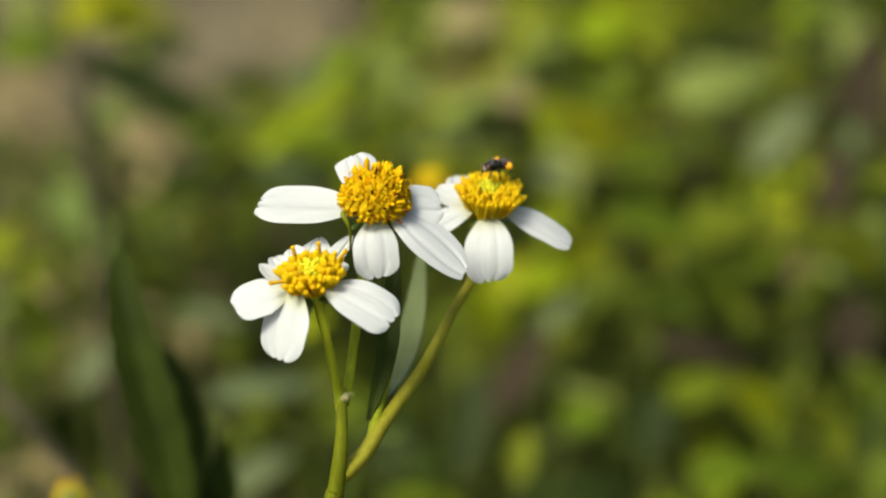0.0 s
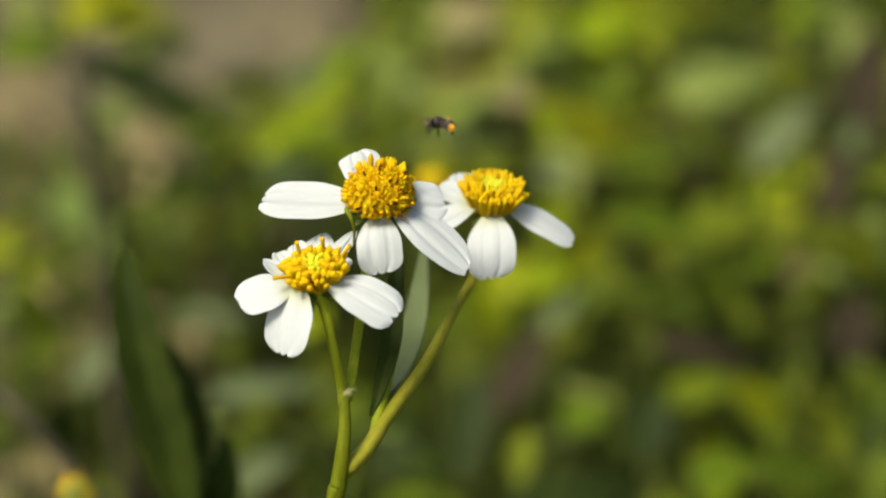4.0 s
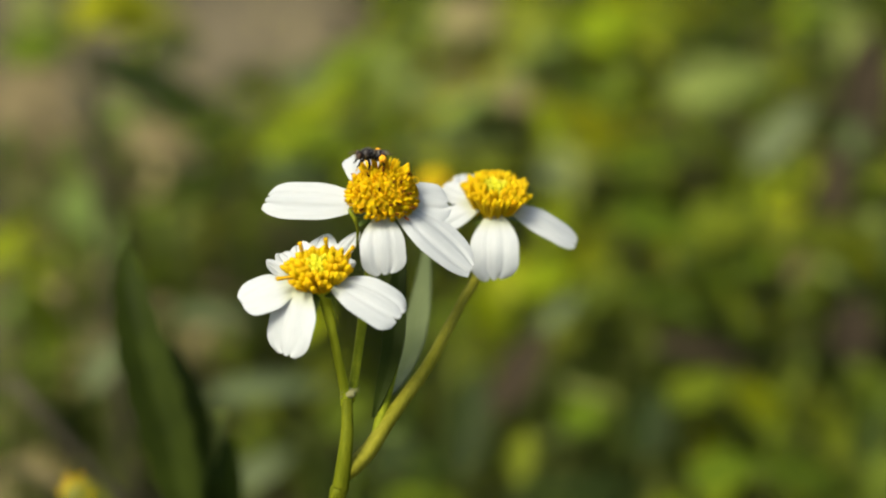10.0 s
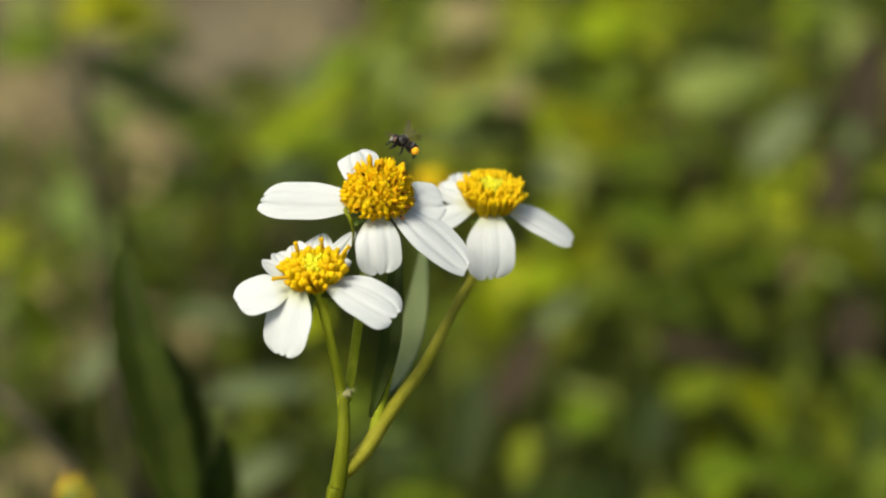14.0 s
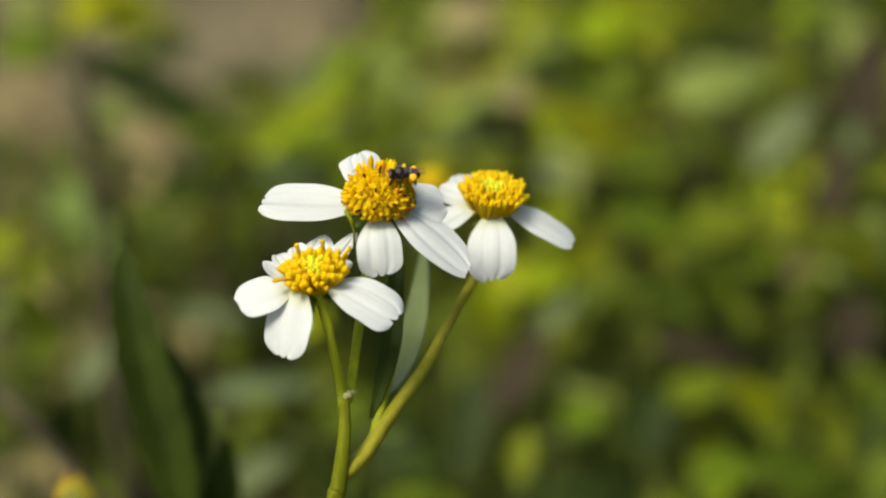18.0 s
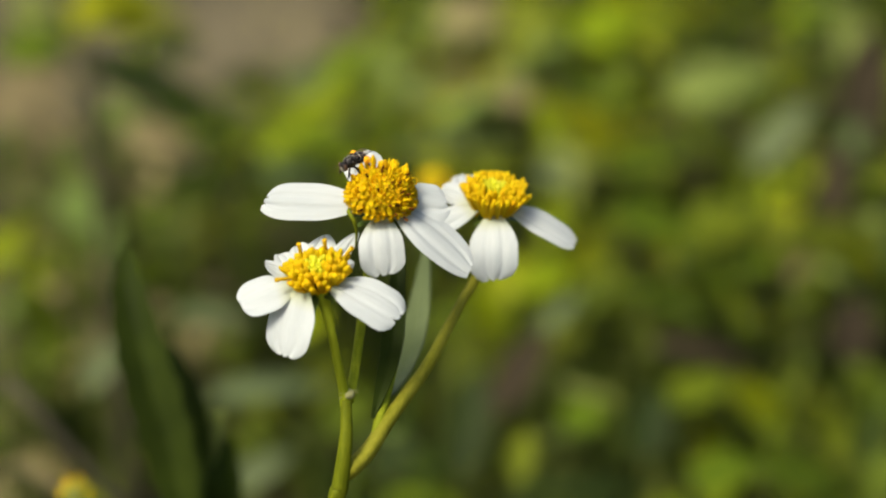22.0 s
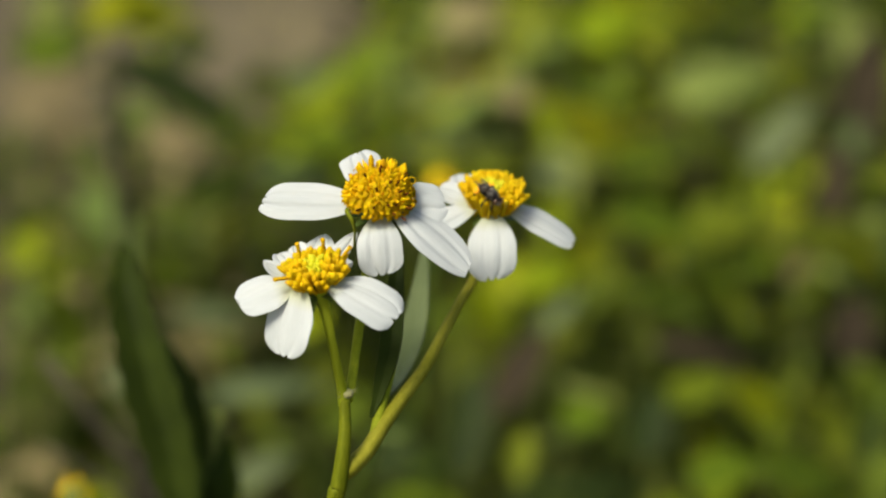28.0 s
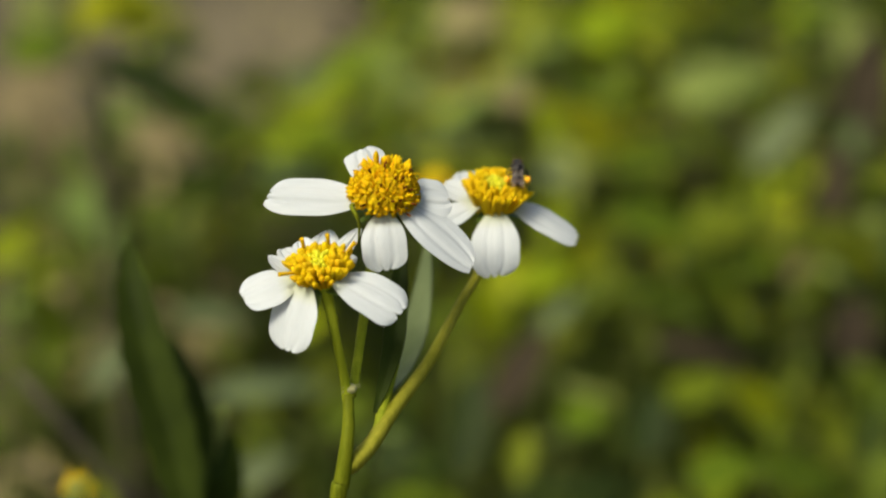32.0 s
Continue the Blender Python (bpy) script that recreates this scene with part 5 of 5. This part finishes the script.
    long_leaf(plant, "narrow_leaf", ((-0.0005, -0.0050, 0.3890), (0.0017, 0.0070, 0.3862), (0.0035, 0.0170, 0.3863), (0.0049, 0.0260, 0.3889), (0.0057, 0.0340, 0.3922), (0.0063, 0.0420, 0.3962)), 4.4, LEAF_GREY,
              "narrow pale grey-green blade for a leaf's lit half", -0.3, 0.2, 0.0, 0.9)
    # a long bract curled down from the middle blossom
    bm = bmesh.new()
    tube(bm, [Vector(p) - foot for p in ((-0.0036, -0.0020, 0.4183), (-0.0045, -0.0035, 0.4185), (-0.0038, -0.0045, 0.4176), (-0.0034, -0.0040, 0.4157), (-0.0036, -0.0030, 0.4129))],
         [0.25 * MM, 0.3 * MM, 0.3 * MM, 0.25 * MM, 0.1 * MM], 8, 6)
    part("bract", bm, STEM, plant, "long curled green bract")
    return plant


WILDFLOWER = build_blossoms()


def yellow_bud(at, radius, tilt, label, count, lean, seed):
    """A spent head, yellow florets alone, on its own stalk from the soil."""
    foot = Vector((at[0] + lean, at[1] + 0.03, 0.0))
    plant = thing("flower_stalk", foot, label, "wildflower")
    top = Vector(at)
    f = flower_body("flower_head", "yellow disc without petals", plant,
                    [(foot.x, foot.y, -0.01), (foot.x, foot.y - 0.005, 0.12), (foot.x - lean * 0.4, foot.y - 0.015, 0.24), top - Vector((-lean * 0.2, -0.008, 0.07)), top - Vector((0, 0, 0.004))],
                    (1.6, 1.3, 1.0, 0.8, 1.0), at, tilt, BRACT, radius / 4.6)
    flower_head(f, top - foot, tilt, [], count, "full", radius, radius * 0.9, seed)
    return plant


SPENT_HEAD = yellow_bud((0.0062, 0.2538, 0.3266), 3.6, (10, 0, 0), "yellow petal-less flower head behind the white blossoms", 90, -0.035, 7)
SMALL_BUD = yellow_bud((-0.0622, 0.0999, 0.3202), 2.5, (5, 0, 0), "small yellow flower bud on a green stalk", 40, 0.015, 8)


# ---- the bee ----
def build_bee():
    bee = thing("bee", (0, 0, 0.5), "tiny black stingless bee carrying orange pollen on its hind legs", "bee")
    bm = bmesh.new()
    ball(bm, (0.75 * MM, 0, 0.1 * MM), (1.0 * MM, 0.95 * MM, 0.92 * MM), sub=3)
    part("thorax", bm, BEE_BLACK, bee)
    bm = bmesh.new()
    rnd = random.Random(8)
    for k in range(150):
        a, b = rnd.uniform(0, 6.283), rnd.uniform(-0.5, 1.4)
        d = Vector((math.cos(a) * math.cos(b) * 0.95, math.sin(a) * math.cos(b) * 0.85, math.sin(b) * 0.82))
        root = Vector((0.75, 0, 0.1)) + d * 0.97
        tube(bm, [root * MM, (root + d * 0.12) * MM, (root + d * 0.22 + Vector((-.08, 0, .02))) * MM], [0.045 * MM, 0.012 * MM], 3, 1)
    part("hair", bm, BEE_HAIR, bee, "short grey fuzz on the back")
    bm = bmesh.new()
    lathe(bm, [(r * MM, z * MM) for r, z in ((0, 2.0), (0.35, 1.88), (0.64, 1.5), (0.82, 1.0), (0.86, 0.68), (0.80, 0.36), (0.45, 0.1), (0.15, 0))], 16,
          pose(-0.1 * MM, 0, 0.02 * MM, 0, -99, 0))
    part("abdomen", bm, BEE_BLACK, bee)
    for z, r in ((0.56, 0.83), (0.98, 0.815), (1.40, 0.69)):
        bm = bmesh.new()
        lathe(bm, [((r - 0.05) * MM, (z - 0.07) * MM), ((r + 0.025) * MM, (z - 0.05) * MM), ((r + 0.02) * MM, (z + 0.05) * MM), ((r - 0.06) * MM, (z + 0.08) * MM)], 16,
              pose(-0.1 * MM, 0, 0.02 * MM, 0, -99, 0))
        part("band", bm, BEE_HAIR if z < 0.6 else BEE_BROWN, bee, "narrow pale hairy band" if z < 0.6 else "narrow brown abdominal band")
    bm = bmesh.new()
    ball(bm, (1.95 * MM, 0, -0.08 * MM), (0.48 * MM, 0.82 * MM, 0.68 * MM), sub=3)
    head = part("head", bm, BEE_BLACK, bee)
    bm = bmesh.new()
    ball(bm, (2.33 * MM, 0, -0.2 * MM), (0.14 * MM, 0.42 * MM, 0.40 * MM), sub=2)
    part("face", bm, BEE_HAIR, head, "pale hairy face plate")
    for side in (-1, 1):
        bm = bmesh.new()
        ball(bm, (2.05 * MM, side * 0.62 * MM, 0.02 * MM), (0.28 * MM, 0.24 * MM, 0.5 * MM), sub=2)
        part("eye", bm, BEE_BROWN, head, "dark brown compound eye")
        bm = bmesh.new()
        tube(bm, [(2.35 * MM, side * 0.2 * MM, 0.1 * MM), (2.75 * MM, side * 0.38 * MM, 0.42 * MM), (3.15 * MM, side * 0.55 * MM, 0.12 * MM), (3.4 * MM, side * 0.62 * MM, -0.18 * MM)],
             [0.06 * MM, 0.05 * MM, 0.06 * MM, 0.05 * MM], 6, 4)
        part("antenna", bm, BEE_BROWN, head)
        legs = (((1.3, 0.5, -0.4), (1.9, 1.0, -0.7), (2.1, 0.95, -1.3), (2.4, 0.9, -1.6)),
                ((0.8, 0.6, -0.5), (0.8, 1.5, -0.5), (0.7, 1.6, -1.3), (0.9, 1.7, -1.65)),
                ((0.2, 0.6, -0.4), (-0.5, 1.3, 0.25), (-1.15, 1.4, -0.35), (-1.5, 1.3, -1.35)))
        for k, pts in enumerate(legs):
            bm = bmesh.new()
            tube(bm, [(x * MM, side * y * MM, z * MM) for x, y, z in pts], [0.14 * MM, 0.18 * MM, (0.26 if k == 2 else 0.14) * MM, 0.07 * MM], 6, 4)
            leg = part("leg", bm, BEE_BLACK, bee)
            if k == 2:
                bm = bmesh.new()
                rnd2 = random.Random(2)
                for v in ball(bm, (-1.1 * MM, side * 1.55 * MM, -0.1 * MM), (0.54 * MM, 0.42 * MM, 0.56 * MM), sub=3):
                    v.co += Vector((rnd2.gauss(0, 1), rnd2.gauss(0, 1), rnd2.gauss(0, 1))) * 0.02 * MM
                part("pollen_load", bm, POLLEN, leg, "round packed orange pollen load")
    wings = []
    for side in (-1, 1):
        for name, length, width, root in (("forewing", 3.5, 1.3, (0.75, 0.5, 0.70)), ("hindwing", 2.5, 0.95, (0.4, 0.5, 0.60))):
            bm = bmesh.new()
            rows = []
            for i in range(12):
                s = i / 11
                lead = 0.10 * width * math.sin(math.pi * s)
                w = width * (math.sin(math.pi * min(1, 0.04 + 0.93 * s ** 0.8) * 0.93) ** 0.8) * (0.35 + 0.65 * s ** 0.6)
                rows.append([Vector(((lead - w * v) * MM, side * s * length * MM, (0.03 * math.sin(9 * s + 4 * v)) * MM)) for v in (0, .25, .5, .75, 1)])
            if side < 0:
                rows = [r[::-1] for r in rows]
            sheet(bm, rows, 0.00002)
            w = part(name, bm, WING, bee, "clear smoky veined wing")
            w.location = (root[0] * MM, side * root[1] * MM, root[2] * MM)
            wings.append((w, side, Vector(w.location), name))
    return bee, wings


BEE, WINGS = build_bee()


# ---- what moves ----
def motions():
    # the breeze on the blossoming plant: seconds, lean towards the camera and bend to the right, in degrees
    sway = (
        (0, 0.05, -0.16), (0.5, 0.05, -0.15), (1, 0.05, -0.16), (1.5, 0.01, -0.16), (2, -0.08, -0.12), (2.5, -0.16, -0.03), (3, -0.22, 0.02),
        (3.5, -0.20, 0.11), (5.5, 0.00, 0.05), (6, -0.18, 0.20), (6.5, -0.11, 0.17), (7, -0.01, 0.06), (7.5, -0.05, 0.12), (8, 0.14, 0.11),
        (8.5, 0.10, 0.17), (9, 0.01, 0.21), (9.5, 0.08, 0.14), (10, -0.11, 0.36), (10.5, 0.06, 0.27), (11, -0.09, 0.23), (11.5, -0.07, 0.06),
        (12, -0.00, 0.00), (12.5, -0.08, 0.03), (13, 0.03, -0.03), (13.5, -0.12, -0.01), (14, -0.12, 0.02), (14.5, -0.20, 0.06), (16.5, -0.34, 0.15),
        (17, -0.24, 0.15), (17.5, -0.24, 0.24), (18, -0.05, 0.11), (18.5, -0.18, 0.15), (19, -0.03, 0.03), (19.5, -0.04, -0.03), (20, -0.21, 0.06),
        (20.5, -0.12, 0.00), (21, -0.28, 0.14), (21.5, -0.27, 0.17), (22, -0.07, 0.28), (22.5, 0.32, 0.65), (23, 0.12, 1.16), (23.5, 0.48, 0.40),
        (24, -0.11, 0.59), (24.5, -0.00, 0.46), (25, 0.18, 0.34), (25.5, -0.18, 0.48), (27.5, 0.12, -0.04), (28, -0.09, 0.14), (28.5, -0.01, 0.36),
        (29, -0.04, 0.43), (29.5, -0.15, 0.52), (30, 0.01, 0.48), (30.5, -0.09, 0.49), (31, -0.05, 0.53), (31.5, 0.13, 0.32), (32, -0.29, 0.46),
    )

    def lean(t, nod=1.0, tip=0.0, at=WILDFLOWER):
        """A whole plant leaning on its foot."""
        a, b = breeze(t)
        return pose(*at_rest[at], a * nod, b * tip, 0)

    def bend(t):
        """The upper stem with its blossoms, bent over at the soft place in the stem."""
        p = BEND - at_rest[WILDFLOWER]
        return Matrix.Translation(p) @ pose(0, 0, 0, 0, breeze(t)[1], 0) @ Matrix.Translation(-p)

    def breeze(t):
        return [float(np.interp(t, [q[0] for q in sway], [q[k] for q in sway])) for k in (1, 2)]

    at_rest = {plant: plant.location.copy() for plant in (WILDFLOWER, LANCE_WEED, SMALL_BUD, SPENT_HEAD)}
    walk(WILDFLOWER, [(q[0], lean(q[0])) for q in sway])
    for piece in WILDFLOWER.children:
        if piece.name != "lower_stem":
            walk(piece, [(q[0], bend(q[0])) for q in sway])
    for plant in (LANCE_WEED, SMALL_BUD):
        walk(plant, [(q[0], lean(q[0], 1.7, 0.30, plant)) for q in sway])

    # the bee: seconds, place in millimetres (that of the unmoved plant while it sits on a blossom), heading and pitch
    path = (
        (0, 17.61, 20.56, 416.98, 215, 0),
        (0.2, 16.60, 20.29, 417.08, 200, 0),
        (0.6, 16.27, 20.65, 417.12, 185, 0),
        (1, 16.26, 20.46, 417.10, 185, 0),
        (1.4, 15.76, 20.32, 417.05, 182, 0),
        (1.6, 15.39, 19.94, 416.94, 182, 0),
        (1.8, 14.51, 19.86, 416.68, 180, -5),
        (2, 14.38, 19.77, 416.61, 180, -5),
        (2.3, 14.72, 19.62, 416.69, 205, -10),
        (2.6, 13.89, 19.24, 416.23, 200, -15),
        (2.9, 13.40, 18.97, 415.82, 200, -20),
        (3.2, 13.50, 19.23, 416.00, 205, -20),
        (3.5, 13.58, 18.24, 415.54, 225, -25),
        (3.9, 10.60, 23.54, 419.54, 200, 10),
        (4.3, 4.95, 5.16, 432.79, 170, 10),
        (4.7, 1.77, 4.57, 431.32, 200, 10),
        (5.1, 0.23, 2.98, 425.78, 210, 0),
        (5.5, 0.78, 0.90, 425.67, 210, -5),
        (5.7, 0.30, 1.86, 425.61, 265, 0),
        (6, 1.07, 0.31, 425.62, 290, 0),
        (6.3, 1.54, -0.15, 425.47, 335, 0),
        (6.6, 1.92, 0.33, 425.41, 335, -5),
        (7, 2.32, 1.29, 425.24, 335, -10),
        (7.3, 2.64, 0.67, 425.13, 330, -15),
        (7.6, 1.90, 2.39, 425.17, 275, 0),
        (8, 0.89, 1.12, 425.65, 200, 0),
        (8.3, 0.04, 0.48, 425.72, 200, -10),
        (8.6, -1.23, 1.04, 425.58, 195, 5),
        (9, -1.49, 1.11, 425.52, 195, 5),
        (9.3, -1.10, 1.04, 425.61, 195, 0),
        (9.6, -1.34, 0.86, 425.56, 195, 5),
        (10, -1.39, 0.05, 425.51, 195, 5),
        (10.3, -1.48, 0.42, 425.52, 195, 5),
        (10.5, -1.60, 1.07, 425.49, 190, 10),
        (10.7, -1.97, 1.34, 425.35, 180, 10),
        (10.9, -0.62, 3.47, 428.59, 185, 5),
        (11, 1.21, 5.61, 433.90, 185, 0),
        (11.2, 9.00, 4.84, 431.98, 185, 20),
        (11.4, 21.00, 6.05, 429.64, 185, 15),
        (11.6, 22.98, 14.10, 422.88, 190, 10),
        (11.8, 23.71, 21.21, 419.11, 195, 10),
        (12, 28.31, 27.95, 414.43, 190, 15),
        (12.2, 27.46, 28.76, 411.10, 190, 10),
        (12.4, 24.79, 31.25, 411.94, 190, 15),
        (12.6, 21.82, 34.17, 413.83, 190, 15),
        (12.8, 18.46, 36.45, 414.12, 190, 10),
        (13, 14.24, 36.32, 413.80, 195, 5),
        (13.2, 6.93, 30.26, 420.16, 200, 5),
        (13.4, 5.32, 20.55, 422.81, 210, 20),
        (13.6, 5.38, 14.44, 423.72, 205, 20),
        (13.8, 2.78, 8.59, 425.25, 195, 20),
        (14, 4.02, 6.40, 425.18, 195, 30),
        (14.2, 2.33, 7.19, 427.12, 195, 25),
        (14.5, 7.72, 8.85, 431.22, 120, 40),
        (15, 10.54, 9.57, 433.01, 160, 20),
        (15.5, 5.73, 7.06, 432.15, 200, 10),
        (16, 9.73, 6.47, 430.67, 185, 15),
        (16.5, 6.14, 2.96, 427.33, 188, 20),
        (16.7, 5.20, 1.86, 423.01, 185, 35),
        (17, 4.58, 0.32, 423.63, 182, 35),
        (17.3, 4.25, -1.22, 423.60, 180, 22),
        (17.6, 3.85, -1.81, 423.69, 180, 5),
        (18, 3.78, -1.96, 423.68, 180, 0),
        (18.3, 3.47, -1.94, 423.95, 180, 0),
        (18.6, 3.25, -2.69, 423.62, 180, 0),
        (19, 3.20, -2.00, 424.12, 180, 5),
        (19.2, 3.08, -1.52, 424.44, 178, 10),
        (19.3, 3.84, 4.42, 430.95, 182, 5),
        (19.4, 4.63, 5.82, 434.41, 182, 5),
        (19.5, 8.37, 5.26, 433.01, 182, 5),
        (19.6, 8.93, 3.34, 428.29, 185, 15),
        (19.8, 5.35, 2.55, 426.30, 185, 15),
        (20, 1.68, 2.69, 426.67, 190, 20),
        (20.2, -0.86, 2.75, 426.82, 205, 30),
        (20.4, -2.44, 2.84, 427.04, 240, 40),
        (20.6, -3.87, 2.76, 426.82, 265, 20),
        (20.8, -3.32, 2.54, 426.30, 280, 20),
        (21, -3.01, 2.58, 424.79, 245, 0),
        (21.3, -3.65, 2.37, 424.28, 230, -5),
        (21.6, -3.61, 2.45, 424.47, 225, -10),
        (22, -3.87, 1.83, 424.19, 220, -15),
        (22.3, -4.26, 2.16, 423.73, 215, -25),
        (22.6, -3.26, -1.36, 424.30, 215, -35),
        (23, -5.19, -0.83, 422.31, 230, -60),
        (23.1, -5.58, -0.17, 421.75, 235, -60),
        (23.2, -5.61, 1.41, 421.86, 230, -50),
        (23.3, -5.34, 1.77, 422.77, 215, -20),
        (23.4, -3.30, -0.82, 431.33, 190, 10),
        (23.5, -4.98, 2.31, 452.44, 180, 20),
        (23.8, 32.44, 7.46, 451.82, 200, 0),
        (23.9, 32.78, 4.86, 432.06, 195, 0),
        (24, 28.68, 22.46, 416.87, 190, 5),
        (24.2, 22.37, 29.83, 413.74, 190, 15),
        (24.4, 21.59, 30.41, 415.19, 190, 15),
        (24.6, 17.75, 28.04, 414.67, 185, 5),
        (24.8, 16.20, 21.74, 417.11, 185, 0),
        (25, 14.84, 20.36, 416.88, 185, -5),
        (25.2, 14.11, 20.07, 416.57, 182, -5),
        (25.5, 13.90, 19.57, 416.35, 185, -5),
        (26, 13.96, 19.37, 416.32, 200, -10),
        (26.5, 13.94, 18.40, 415.86, 230, -20),
        (27, 14.42, 17.57, 415.53, 290, -20),
        (27.5, 15.23, 17.04, 415.36, 335, -15),
        (27.8, 15.93, 16.05, 414.20, 315, -25),
        (28, 15.78, 15.93, 413.94, 315, -25),
        (28.3, 16.65, 16.06, 414.22, 355, -10),
        (28.6, 18.84, 16.41, 413.57, 345, -12),
        (29, 19.34, 16.71, 413.53, 345, -15),
        (29.3, 19.40, 16.66, 413.32, 345, -15),
        (29.6, 19.61, 16.72, 413.07, 345, -15),
        (30, 19.33, 16.62, 413.34, 345, -15),
        (30.3, 19.43, 16.92, 413.80, 350, -12),
        (30.6, 19.04, 16.56, 413.64, 350, -12),
        (31, 19.56, 17.59, 414.57, 412, 14),
        (31.3, 20.12, 18.03, 414.39, 415, 12),
        (31.5, 19.94, 18.40, 414.94, 420, 20),
        (31.7, 19.88, 18.38, 414.98, 425, 25),
        (32, 19.50, 18.77, 415.56, 450, 35),
    )
    flights = ((3.6, 5.0), (10.75, 16.65), (19.25, 20.85), (23.35, 24.65))
    times = {q[0] for q in path} | {q[0] for q in sway if not any(a < q[0] < b for a, b in flights)}
    rows = []
    for t in sorted(times):
        x, y, z, heading, pitch = [float(np.interp(t, [q[0] for q in path], [q[k] for q in path])) for k in range(1, 6)]
        m = pose(x * MM, y * MM, z * MM, 0, -pitch, heading)
        if not any(a < t < b for a, b in flights):
            m = lean(t) @ bend(t) @ Matrix.Translation(-at_rest[WILDFLOWER]) @ m
        rows.append((t, m))
    walk(BEE, rows)
    gusts = ((0, 0), (3.5, 0), (6, 19), (7, 6), (8, 20), (9.5, 28), (10, 14), (12, 12), (13, 15), (14, 2), (17, 2), (21, 0), (22, 12), (22.5, 62), (23, 47),
             (23.5, 77), (24, 40), (24.5, 71), (25, 37), (25.5, 45), (27.5, 30), (28, 44), (28.5, 25), (29, 31), (29.5, 18), (30, 20), (31, 15), (32, 21))
    walk(SPENT_HEAD, [(t, pose(*at_rest[SPENT_HEAD], 0, g * 0.0105, 0)) for t, g in gusts])
    for plant, height in SWAYING:
        at = plant.location.copy()
        walk(plant, [(t, pose(at.x, at.y, at.z, 0, math.degrees(g * 0.00028 / height), 0)) for t, g in gusts])

    def folded(side, name):
        return pose(0, 0, 0, 0, -7, 0) @ pose(0, 0, 0, 0, 0, side * (81 if name == "forewing" else 76))

    def spread(side, name, k):
        up = (38, -14, 12)[k % 3]
        return pose(0, 0, 0, 0, 0, side * (8 if name == "forewing" else 32)) @ pose(0, 0, 0, side * up, 0, 0)

    for wing, side, root, name in WINGS:
        rows = [(0.0, folded(side, name))]
        for start, end in flights:
            rows.append((start - 0.07, folded(side, name)))
            k, t = 0, start
            while t < end:
                rows.append((t, spread(side, name, k)))
                k, t = k + 1, t + 0.1
            rows.append((end + 0.1, folded(side, name)))
        rows.append((32.0, folded(side, name)))
        walk(wing, [(t, Matrix.Translation(root) @ m) for t, m in rows])


motions()
